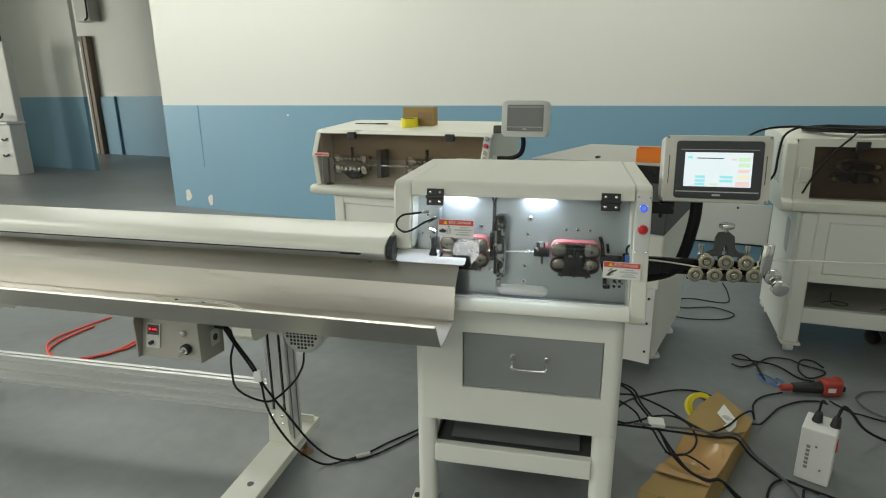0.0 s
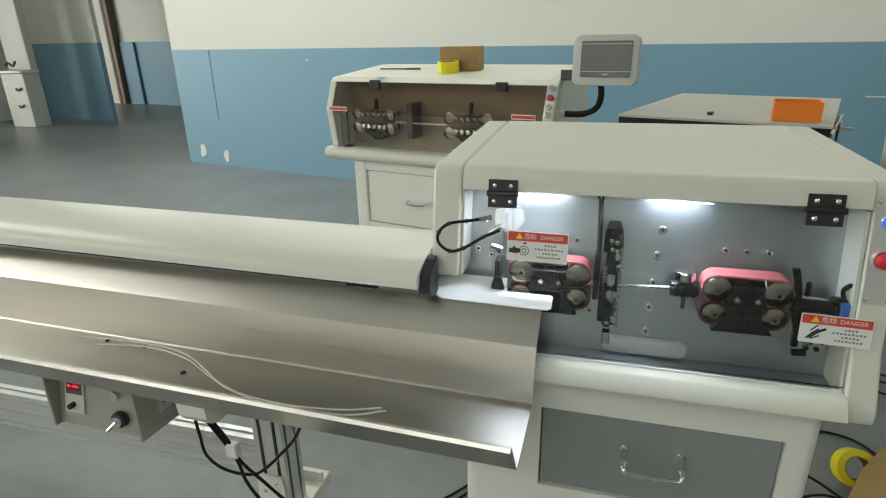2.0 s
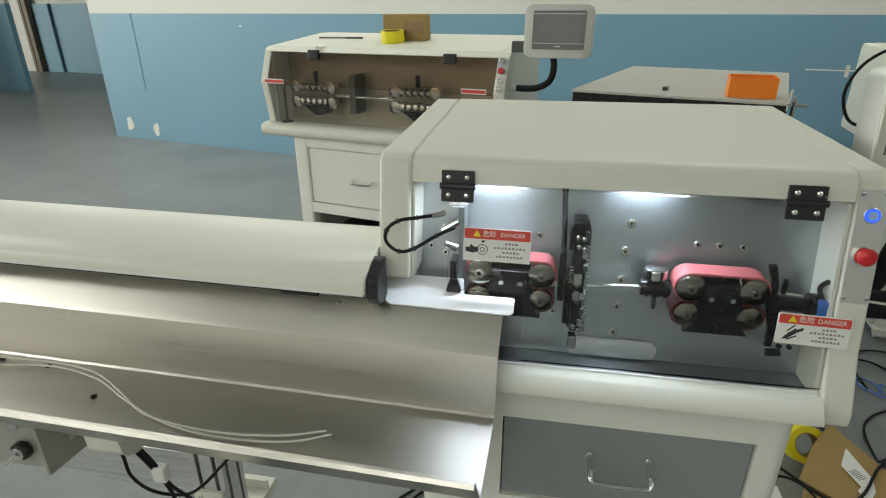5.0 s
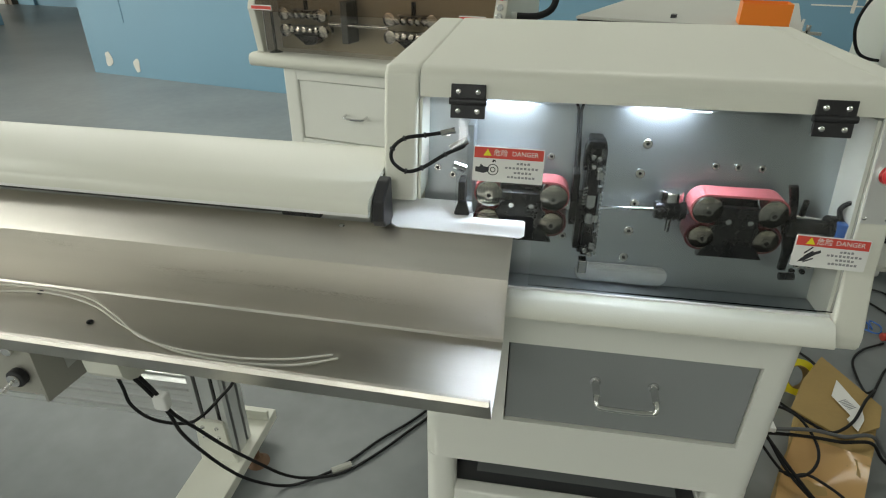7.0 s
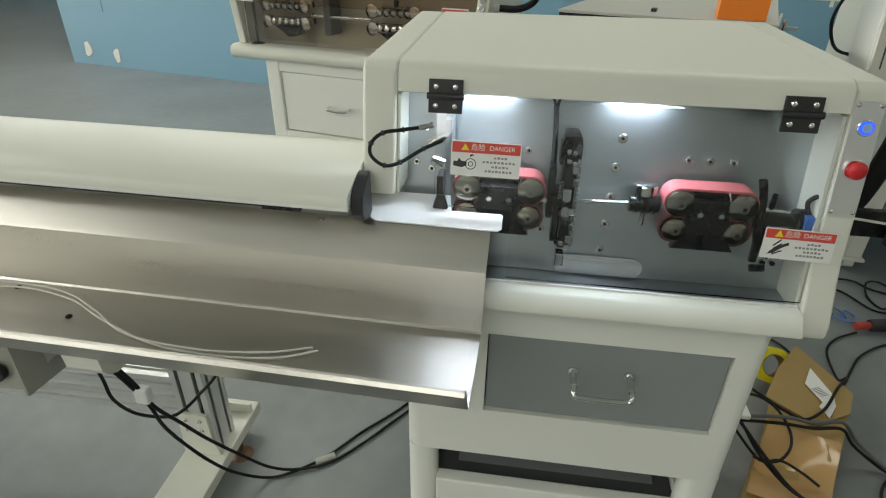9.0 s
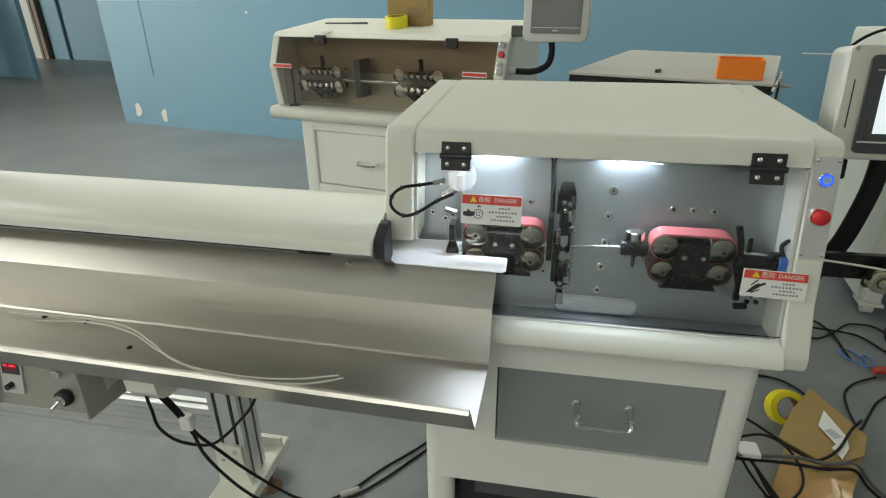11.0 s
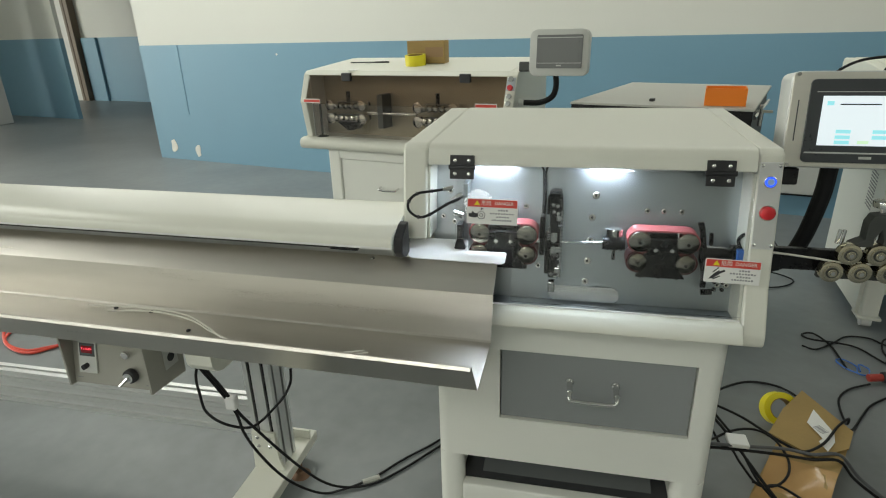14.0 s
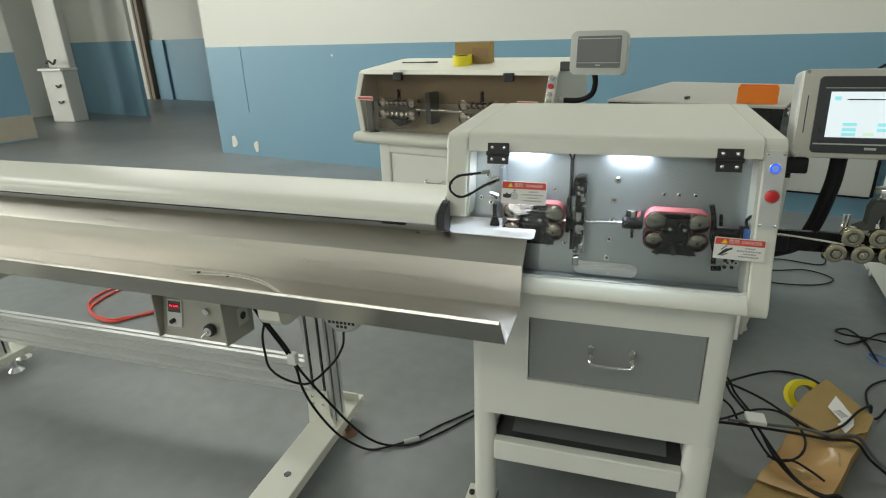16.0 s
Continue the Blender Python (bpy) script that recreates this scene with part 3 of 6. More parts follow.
for k in range(6):
    in_ma("spring_coil", rod((0.089, front(0.9, 0.004), 0.880 + 0.005 * k), (0.095, front(0.9, 0.004), 0.882 + 0.005 * k), 0.0016, 6), CHROME, parent=cut)
    in_ma("spring_coil", rod((0.112, front(0.84, 0.006), 0.806 + 0.005 * k), (0.118, front(0.84, 0.006), 0.808 + 0.005 * k), 0.0016, 6), CHROME, parent=cut)
in_ma("side_bar", box(0.073, 0.083, front(0.86, 0.018), front(0.86, 0.05), 0.842, 0.925, 0.002), BLACKSTEEL, "thin black side bar", cut)
in_ma("side_bar", box(0.084, 0.092, front(0.86, 0.02), front(0.86, 0.05), 0.80, 0.888, 0.002), BLACKSTEEL, "thin black side bar", cut)
rack = bmesh.new()
for k in range(22):
    z = 0.802 + 0.0066 * k
    box(0.1145, 0.1185, front(z, 0.010), front(z, 0.030), z, z + 0.0036, bm=rack)
in_ma("toothed_rack", rack, CHROME, "bright toothed rack", cut)
for k, (z, s) in enumerate(((0.955, 0.007), (0.925, 0.006), (0.905, 0.005), (0.862, 0.006), (0.838, 0.005), (0.82, 0.006))):
    in_ma("clamp_block", box(0.109 - 0.004 * (k % 2), 0.115, front(z, 0.001), front(z, 0.012), z - s, z + s, 0.001), CHROME if k % 2 else IRON, parent=cut)
for x in (0.425, 0.440):
    for z in (0.775, 0.790):
        q = on_back(x, z)
        in_ma("plate_bolt", rod(q, q + NF * 0.004, 0.0042, 12), BLACKSTEEL)
in_ma("tail", box(0.094, 0.108, front(0.78, 0.012), front(0.78, 0.03), 0.768, 0.792, 0.002), CHROME, parent=cut)
in_ma("wire_nozzle", rod((0.062, front(0.868, 0.03), 0.868), (0.074, front(0.868, 0.03), 0.868), 0.008, 14), CHROME, parent=cut)
in_ma("cable_guide", cable([(0.076, front(1.0, 0.06), 1.0), (0.078, front(0.96, 0.048), 0.96), (0.079, front(0.92, 0.04), 0.92)], 0.0042), RUBBER, "black cable running down to the cutter", cut)
for dx in (-0.008, 0.006):
    in_ma("cable_end", cable([(0.076 + dx, front(1.016, 0.06), 1.016), (0.0765 + dx * 0.3, front(1.0, 0.06), 1.002), (0.077, front(0.98, 0.055), 0.985)], 0.0022), RUBBER, parent=cut)
tube = rod((0.118, front(0.868, 0.03), 0.869), (0.206, front(0.868, 0.03), 0.872), 0.0028, 12)
soft(in_ma("guide_tube", tube, CHROME, "thin bright guide tube"))
cp = rod((0.198, front(0.868, 0.03), 0.872), (0.242, front(0.868, 0.03), 0.873), 0.0135, 22, w=0.001)
cpl = soft(in_ma("tube_holder", cp, BLACKSTEEL, "black tube holder with a chrome clamp"))
for k in range(4):
    in_ma("clamp_ring", rod((0.206 + 0.009 * k, front(0.868, 0.03), 0.872), (0.210 + 0.009 * k, front(0.868, 0.03), 0.872), 0.0152, 22), BLACKSTEEL, parent=cpl)
in_ma("clamp_knob", rod((0.220, front(0.89, 0.03), 0.884), (0.220, front(0.9, 0.03), 0.902), 0.017, 24, w=0.003), CHROME, parent=cpl)
in_ma("thumb_screw", rod((0.221, front(0.85, 0.03), 0.838), (0.221, front(0.85, 0.03), 0.860), 0.0035, 10), CHROME, parent=cpl)
# plate with the slot at the foot of the plate, and the bearing disc at the inlet
sl = prism(rounded(0, 0, 0.145, 0.032, 0.0150), 'z', 0, 0.003)
sl.transform(pose(0.168, front(0.749, BACK - 0.004), 0.749, 90 - LEAN, 0, 0))
in_ma("slot_cover", sl, paint("pale zinc plate", (0.78, 0.79, 0.80), 0.25, 1.0, bump=0), "bright rounded slot cover")
disc = rod((0.384, front(0.86, 0.02), 0.86), (0.392, front(0.86, 0.02), 0.86), 0.006, 12)
prism([(0.372, 0.924), (0.383, 0.926), (0.390, 0.90), (0.394, 0.87), (0.406, 0.845), (0.402, 0.815), (0.402, 0.79), (0.392, 0.79), (0.391, 0.82), (0.382, 0.85), (0.380, 0.90)], 'y', front(0.86, 0.022), front(0.86, 0.031), 0.001, bm=disc)
rod((0.386, front(0.86, 0.03), 0.862), (0.394, front(0.86, 0.03), 0.862), 0.016, 20, bm=disc)
rod((0.398, front(0.86, 0.02), 0.905), (0.402, front(0.86, 0.03), 0.880), 0.004, 10, bm=disc)
in_ma("bearing_plate", disc, BLACKSTEEL, "thin black forked bearing arm at the wire inlet")
in_ma("inlet_shaft", rod((0.394, front(0.86, 0.03), 0.862), (0.448, front(0.86, 0.03), 0.862), 0.011, 18), BLACKSTEEL)
in_ma("inlet_flange", rod((0.440, front(0.86, 0.03), 0.862), (0.456, front(0.86, 0.03), 0.862), 0.019, 24), BLACKSTEEL)
in_ma("adjusting_screw", rod((0.392, front(0.8, 0.026), 0.784), (0.412, front(0.8, 0.026), 0.786), 0.006, 12), BLACKSTEEL)
sw = in_ma("limit_switch", box(0.445, 0.460, front(0.865, 0.008), front(0.865, 0.034), 0.850, 0.878, 0.002), BLUEP, "small blue limit switch")
in_ma("switch_cable", cable([(0.452, front(0.88, 0.02), 0.878), (0.450, front(0.89, 0.025), 0.892), (0.456, front(0.90, 0.02), 0.903), (0.459, front(0.90, 0.015), 0.905)], 0.0035), RUBBER, parent=sw)
# sensor at the outlet with its looped cable and bracket
sb = box(-0.088, -0.078, front(0.94, 0.02), front(0.94, 0.06), 0.862, 0.985, 0.001)
sen = in_ma("sensor_bracket", sb, PLATE, "bent steel sensor bracket")
in_ma("connector", rod((-0.112, front(0.955, 0.01), 0.948), (-0.088, front(0.96, 0.015), 0.962), 0.007, 14), CHROME, parent=sen)
in_ma("connector", rod((-0.108, front(0.94, 0.01), 0.925), (-0.090, front(0.94, 0.015), 0.918), 0.007, 14), CHROME, parent=sen)
LOOP = [(-0.088, 0.010, 0.963), (-0.115, 0.0, 0.952), (-0.149, -0.006, 0.931), (-0.173, -0.008, 0.925), (-0.193, -0.006, 0.938), (-0.193, -0.004, 0.957), (-0.175, -0.002, 0.973), (-0.146, 0.006, 0.977), (-0.111, 0.016, 0.981)]
in_ma("sensor_cable", cable(LOOP, 0.0028, 10), RUBBER, "black looped sensor cable", sen)
for k in (1, 2, 3, 5, 6, 7):
    q = Vector(LOOP[k])
    d = (Vector(LOOP[k + 1]) - Vector(LOOP[k - 1])).normalized()
    in_ma("cable_tie", rod(q - d * 0.0014, q + d * 0.0014, 0.0044, 10), BLACK, parent=sen)
in_ma("connector", rod((-0.124, 0.012, 0.979), (-0.104, 0.018, 0.983), 0.0045, 12), CHROME, parent=sen)
in_ma("sensor_block", box(-0.097, -0.087, front(0.89, 0.0), front(0.89, 0.03), 0.868, 0.905, 0.001), BLACK, "small black sensor block", sen)
in_ma("spring_finger", prism([(-0.100, 0.8535), (-0.080, 0.8535), (-0.078, 0.856), (-0.084, 0.876), (-0.096, 0.876), (-0.102, 0.856)], 'y', 0.006, 0.012), BLACKSTEEL, "black wire stop finger", sen)
# outlet plate, bright under the lamp
op = prism([(-0.186, 0.004), (0.002, 0.0), (0.008, 0.006), (0.008, 0.034), (0.004, 0.037), (-0.072, 0.037), (-0.078, 0.072), (-0.200, 0.072), (-0.205, 0.066), (-0.195, 0.010)], 'z', 0, 0.002)
op.transform(pose(0, -0.029, 0.8385, 18, 0, 0))
OUTLET = paint("white outlet sheet", (0.82, 0.83, 0.84), 0.3, bump=0)
soft(in_ma("outlet_plate", op, OUTLET, "bright sheet metal outlet plate"))
# lamps under the hood
for x in (-0.035, 0.205):
    led = in_ma("led_strip", box(x - 0.035, x + 0.035, 0.050, 0.060, 1.028, 1.034), LEDW, "lit white led strip under the hood")
    a = area("hood_lamp", pose(x, 0.048, 1.022) @ pose(0, 0, 0, -8, 0, 0), 0.085, 0.02, 0.58, (0.76, 0.88, 1.0))

# ---------------------------------------------------------------- touch panel of the machine
tp = thing("touch_panel", "lit touch panel in a brushed steel housing on a black arm", "control panel", pose(0.692, 0.185, 0.985))
TB = pose(0, 0, 0, -8, 0, -2)


def in_tp(name, bm, mat, label="", parent=None):
    bm.transform(TB)
    return part(name, bm, mat, parent or tp, label)


HW, HH = 0.286, 0.186
hous = prism(rounded(0, 0.111, HW, HH + 0.004, 0.016), 'y', 0.006, 0.075, 0.002)
soft(in_tp("housing", hous, ALU))
pl = prism(rounded(0, 0.111, HW - 0.006, HH - 0.002, 0.004), 'y', 0.0, 0.006)
pnl = in_tp("front_plate", pl, paint("bright brushed steel", (0.72, 0.70, 0.63), 0.32, 0.5, vary=0.05, scale=6, bump=0.01, stretch=(1, 10, 10)), "brushed steel front plate")
for sx in (-1, 1):
    for sz in (0.022, 0.200):
        in_tp("screw", rod((sx * 0.133, -0.002, sz), (sx * 0.133, 0.001, sz), 0.004, 12), CHROME, parent=pnl)
    in_tp("slot", box(sx * 0.127 - 0.001, sx * 0.127 + 0.001, -0.001, 0.001, 0.07, 0.15), HMI, parent=pnl)
bez = prism(rounded(0.004, 0.109, 0.228, 0.162, 0.009), 'y', -0.006, 0.0, 0.001)
bzl = in_tp("bezel", bez, HMI, "dark grey touch screen bezel")
in_tp("trim_line", box(-0.098, 0.106, -0.0068, -0.006, 0.165, 0.1665), HMILIGHT, parent=bzl)
in_tp("trim_line", box(-0.106, 0.112, -0.0068, -0.006, 0.046, 0.049), HMILIGHT, parent=bzl)
in_tp("maker_mark", box(-0.008, 0.014, -0.0068, -0.006, 0.036, 0.041), HMILIGHT, parent=bzl)
scr = in_tp("screen", box(-0.086, 0.090, -0.0075, -0.006, 0.062, 0.158), LIT, "lit white touch screen", bzl)
for x0, x1, z0, z1, mat in ((-0.078, -0.066, 0.140, 0.148, LITC), (-0.055, 0.015, 0.1405, 0.143, INK), (0.035, 0.050, 0.136, 0.142, LITP), (0.054, 0.084, 0.134, 0.144, LITG), (0.054, 0.084, 0.118, 0.128, LITG),
                            (0.054, 0.084, 0.102, 0.112, LITP), (0.054, 0.084, 0.086, 0.096, LITY), (0.050, 0.086, 0.064, 0.078, LITP), (-0.056, -0.030, 0.086, 0.093, LITC), (-0.056, -0.030, 0.075, 0.082, LITC),
                            (-0.056, -0.030, 0.065, 0.072, LITC), (0.008, 0.042, 0.086, 0.093, LITC), (0.008, 0.042, 0.075, 0.082, LITC), (-0.016, 0.004, 0.066, 0.072, LITG)):
    in_tp("screen_field", box(x0, x1, -0.0079, -0.0075, z0, z1), mat, parent=scr)
in_tp("swivel", box(-0.1865, -0.100, 0.02, 0.065, -0.022, 0.014, 0.004), BLACKSTEEL, "dark swivel bracket")
in_tp("swivel_pin", rod((-0.135, 0.04, -0.034), (-0.135, 0.04, -0.02), 0.006, 12), BLACKSTEEL)
in_tp("cable_hose", cable([(-0.035, 0.05, 0.02), (-0.038, 0.06, -0.05), (-0.058, 0.075, -0.15), (-0.09, 0.08, -0.20), (-0.18, 0.06, -0.225)], 0.017, 14), RUBBER, "thick black corrugated cable hose")

# ---------------------------------------------------------------- wire straightener at the inlet
ws = thing("wire_straightener", "wire straightener with seven steel rollers on a black bar", "straightener", pose(0.518, 0.12, 0.81))


def in_ws(name, bm, mat, label="", parent=None):
    bm.transform(pose(-0.53, -0.12, -0.80))
    return part(name, bm, mat, parent or ws, label)


in_ws("bar", box(0.5182, 0.84, 0.125, 0.140, 0.792, 0.838, 0.002), BLACKSTEEL, "black steel mounting bar")
in_ws("bar_block", box(0.5182, 0.565, 0.10, 0.126, 0.797, 0.832, 0.002), BLACKSTEEL)
in_ws("support", box(0.64, 0.83, 0.112, 0.126, 0.782, 0.80, 0.002), IRON)
for x, z in ((0.682, 0.842), (0.732, 0.843), (0.783, 0.843), (0.657, 0.803), (0.707, 0.804), (0.757, 0.806), (0.807, 0.808)):
    rb = rod((x, 0.092, z), (x, 0.112, z), 0.0215, 26, w=0.003)
    r = soft(in_ws("roller", rb, BRASS, "grooved steel roller"))
    in_ws("roller_face", rod((x, 0.0905, z), (x, 0.0925, z), 0.0150, 24), BRASS, parent=r)
    in_ws("roller_groove", rod((x, 0.0900, z), (x, 0.0906, z), 0.0112, 24), IRON, parent=r)
    in_ws("roller_hub", rod((x, 0.087, z), (x, 0.091, z), 0.0085, 20, w=0.001), BRASS, parent=r)
    in_ws("roller_bolt", rod((x, 0.0855, z), (x, 0.0875, z), 0.0045, 6), CHROME, parent=r)
yoke = prism([(0.683, 0.862), (0.703, 0.872), (0.703, 0.905), (0.710, 0.921), (0.736, 0.925), (0.748, 0.915), (0.752, 0.885), (0.762, 0.870), (0.785, 0.863), (0.790, 0.856), (0.735, 0.858), (0.735, 0.875), (0.728, 0.892), (0.720, 0.875), (0.720, 0.858), (0.683, 0.856)], 'y', 0.098, 0.125, 0.002)
yk = in_ws("yoke", yoke, IRON, "dark cast yoke")
soft(in_ws("knob", rod((0.728, 0.112, 0.935), (0.728, 0.112, 0.948), 0.020, 24, w=0.003), CHROME, "knurled adjusting knob", yk))
in_ws("spindle", rod((0.728, 0.112, 0.87), (0.728, 0.112, 0.937), 0.005, 12), CHROME, parent=yk)
for x in (0.672, 0.664, 0.785, 0.792):
    in_ws("pin", rod((x, 0.118, 0.856), (x + 0.002, 0.118, 0.885), 0.0035, 10), CHROME)
for k, (x, y) in enumerate(((0.826, 0.10), (0.842, 0.115))):
    soft(in_ws("guide_roller", rod((x, y, 0.812), (x + 0.004, y, 0.893), 0.0105, 20, w=0.002), CHROME, "upright chrome guide roller"))
for k, (x, z) in enumerate(((0.874, 0.778), (0.862, 0.80))):
    soft(in_ws("guide_wheel", rod((x, 0.08 + 0.03 * k, z), (x, 0.10 + 0.03 * k, z), 0.022, 26, w=0.004), CHROME, "chrome guide wheel"))
wire = cable([(0.36, 0.07, 0.866), (0.47, 0.08, 0.855), (0.54, 0.095, 0.848), (0.62, 0.10, 0.838), (0.67, 0.10, 0.832), (0.748, 0.10, 0.833), (0.80, 0.10, 0.842), (0.84, 0.12, 0.858), (1.158, 0.20, 0.842), (1.6, 0.30, 0.835), (2.4, 0.50, 0.82)], 0.0022, 8)
tagged(part("feed_wire", wire, WIRE), "white wire fed into the straightener from the side", "wire")

# ---------------------------------------------------------------- discharge tray and conveyor
TRAY_L = -2.55
SKEW = pose(-0.15, 0, 0, 0, 0, -1.5) @ pose(0.15, 0, 0)      # the conveyor does not stand quite square to the machine
tr = thing("discharge_tray", "long folded stainless steel tray catching the cut wires", "tray", SKEW @ pose(-1.2, -0.12, 0.68))


def in_tr(name, bm, mat, label="", parent=None):
    bm.transform(pose(1.2, 0.12, -0.68))
    return part(name, bm, mat, parent or tr, label)


trough = sheet([(-0.012, 0.836), (-0.0585, 0.791), (-0.0625, 0.787), (-0.0865, 0.697), (-0.090, 0.694), (-0.232, 0.682), (-0.236, 0.684), (-0.283, 0.760), (-0.286, 0.763), (-0.292, 0.764), (-0.2955, 0.759)], 'x', TRAY_L, -0.008, 0.0018)
in_tr("trough", trough, STEEL)
for x, y in ((-0.797, -0.106), (-0.659, -0.159), (-0.895, -0.105), (-0.276, -0.020)):
    zz = 0.695 + (y + 0.09) * 0.085 if y < -0.03 else 0.831
    in_tr("bolt", ball((x, y, zz), 0.0055, (1, 1, 0.5), n=10), BLACKSTEEL if y < -0.03 else CHROME)
for x in (-0.58, -1.6):
    br = prism([(-0.234, 0.6805), (-0.09, 0.690), (-0.05, 0.65), (-0.08, 0.638), (-0.15, 0.630), (-0.205, 0.632), (-0.222, 0.640), (-0.232, 0.655)], 'x', x - 0.035, x + 0.025)
    in_tr("bracket", br, CREAM, "painted sheet bracket under the tray")
    in_tr("bracket_web", prism([(-0.09, 0.690), (-0.088, 0.690), (-0.088, 0.60), (-0.09, 0.60)], 'x', x - 0.06, x + 0.0275), CREAM)

cv = thing("conveyor", "long cream conveyor hood with a black roller end beside the tray", "conveyor", SKEW @ pose(-1.4, 0.1, 0.80))


def in_cv(name, bm, mat, label="", parent=None):
    bm.transform(pose(1.4, -0.1, -0.80))
    return part(name, bm, mat, parent or cv, label)


hood = prism([(-0.069, 0.877), (-0.0675, 0.888), (-0.061, 0.896), (-0.02, 0.9085), (0.04, 0.921), (0.070, 0.9275), (0.080, 0.928), (0.086, 0.922), (0.12, 0.85), (0.12, 0.80), (0.112, 0.80), (0.112, 0.85), (0.082, 0.914), (0.02, 0.908), (-0.050, 0.888), (-0.062, 0.879)], 'x', TRAY_L, -0.215)
soft(in_cv("hood", hood, GLOSSCREAM, "glossy cream sheet hood"), 40)
in_cv("hood_lip", box(TRAY_L, -0.215, -0.069, -0.060, 0.872, 0.877), WHITEP)
in_cv("bed", box(TRAY_L, -0.24, 0.014, 0.11, 0.76, 0.868, 0.003), ALU, "aluminium conveyor bed under the hood")
# black strip stands in for the shade in the gap below the hood lip
in_cv("gap_strip", box(TRAY_L, -0.31, -0.062, -0.058, 0.8655, 0.872), BLACK, "thin black strip drawn for the shaded gap")
in_cv("end_cap", prism([(-0.046, 0.848), (-0.056, 0.862), (-0.051, 0.892), (-0.02, 0.911), (-0.004, 0.914), (-0.004, 0.845), (-0.025, 0.842)], 'x', -0.2149, -0.196, 0.003), BLACK, "black plastic roller end cap")
in_cv("roller", rod((-0.25, 0.05, 0.872), (-0.216, 0.05, 0.872), 0.030, 24), BLACK)
in_cv("latch", box(-0.35, -0.29, -0.066, -0.054, 0.864, 0.872), BLACKSTEEL)

# ---------------------------------------------------------------- conveyor stands and beam
def stand(px, foot_metal, foot_label):
    st = thing("conveyor_stand", "aluminium profile stand on a cream steel foot beam", "stand", pose(px, 0.15, 0.0), "stands under the conveyor")

    def add(name, bm, mat, label="", parent=None):
        return part(name, bm, mat, parent or st, label)

    post = bmesh.new()
    # profile 80 x 80 with two grooves a face
    w = [(-0.04, -0.04), (-0.026, -0.04), (-0.026, -0.030), (-0.016, -0.030), (-0.016, -0.04), (0.016, -0.04), (0.016, -0.030), (0.026, -0.030), (0.026, -0.04), (0.04, -0.04),
         (0.04, -0.026), (0.030, -0.026), (0.030, -0.016), (0.04, -0.016), (0.04, 0.016), (0.030, 0.016), (0.030, 0.026), (0.04, 0.026), (0.04, 0.04), (-0.04, 0.04)]
    prism(w, 'z', 0.085, 0.76, bm=post)
    add("post", post, ALU, "aluminium profile post")
    for gx in (-0.021, 0.021):
        add("groove_strip", box(gx - 0.0048, gx + 0.0048, -0.031, -0.0295, 0.087, 0.755), BLACKSTEEL)
    for gy in (-0.021, 0.021):
        add("groove_strip", box(0.0295, 0.031, gy - 0.0048, gy + 0.0048, 0.087, 0.755), BLACKSTEEL)
    foot = box(-0.048, 0.064, -0.46, 0.14, 0.052, 0.085, 0.003)
    add("foot_beam", foot, CREAM, "cream painted steel foot beam")
    plate = prism([(-0.047, 0.085), (0.050, 0.085), (0.036, 0.125), (0.032, 0.215), (-0.040, 0.215)], 'y', -0.049, -0.0405)
    pl2 = add("bracket_plate", plate, CREAM)
    for bx in (-0.022, 0.014):
        for bz in (0.165, 0.195):
            add("bolt", ball((bx, -0.050, bz), 0.006, (1, 0.6, 1), n=10), CHROME, parent=pl2)
    add("back_plate", box(-0.02, 0.062, 0.095, 0.103, 0.085, 0.115), CREAM)
    for y in (-0.42, -0.28):
        add("hole_ring", rod((0.012, y, 0.0848), (0.012, y, 0.0862), 0.011, 16), BLACKSTEEL)
    for x, y in ((0.012, -0.40), (0.052, 0.03), (-0.02, 0.12)):
        leg = rod((x, y, 0.0), (x, y, 0.016), 0.030, 20, 0.015)
        rod((x, y, 0.014), (x, y, 0.056), 0.0075, 12, bm=leg)
        soft(add("levelling_foot", leg, foot_metal, foot_label))
    return st


stand(-0.693, paint("rusty steel", (0.22, 0.13, 0.08), 0.6, 0.5), "rusty levelling foot")
stand(-2.25, ALU, "bright steel levelling foot")
bm = thing("profile_beam", "long grooved aluminium profile joining the conveyor stands", "beam", pose(-1.5, 0.15, 0.26))
for k in range(3):
    y0, y1 = -0.02, 0.02
    z0 = -0.08 + 0.04 * k
    w = [(y0, z0 + 0.0005), (y0, z0 + 0.015), (y0 + 0.008, z0 + 0.015), (y0 + 0.008, z0 + 0.025), (y0, z0 + 0.025), (y0, z0 + 0.0395), (-0.005, z0 + 0.0395), (-0.005, z0 + 0.033), (0.005, z0 + 0.033), (0.005, z0 + 0.0395), (y1, z0 + 0.0395), (y1, z0 + 0.0005)]
    part("profile", prism(w, 'x', -0.737, 0.764), ALU, bm, "grooved aluminium profile")

# ---------------------------------------------------------------- speed control box and its cables
cbx = thing("speed_control_box", "grey speed controller with red digits, knob and switch", "control box", pose(-0.89, -0.12, 0.53))


def in_cb(name, bm, mat, label="", parent=None):
    bm.transform(pose(0.89, 0.12, -0.53))
    return part(name, bm, mat, parent or cbx, label)


GREYBOX = paint("grey hammered paint", (0.40, 0.39, 0.345), 0.38, 0.5, vary=0.05, scale=12, bump=0.03)
in_cb("body", prism([(-0.140, 0.645), (-0.165, 0.532), (-0.06, 0.524), (-0.05, 0.676), (-0.13, 0.68)], 'x', -0.985, -0.772, 0.002), GREYBOX, "grey painted sheet steel box")
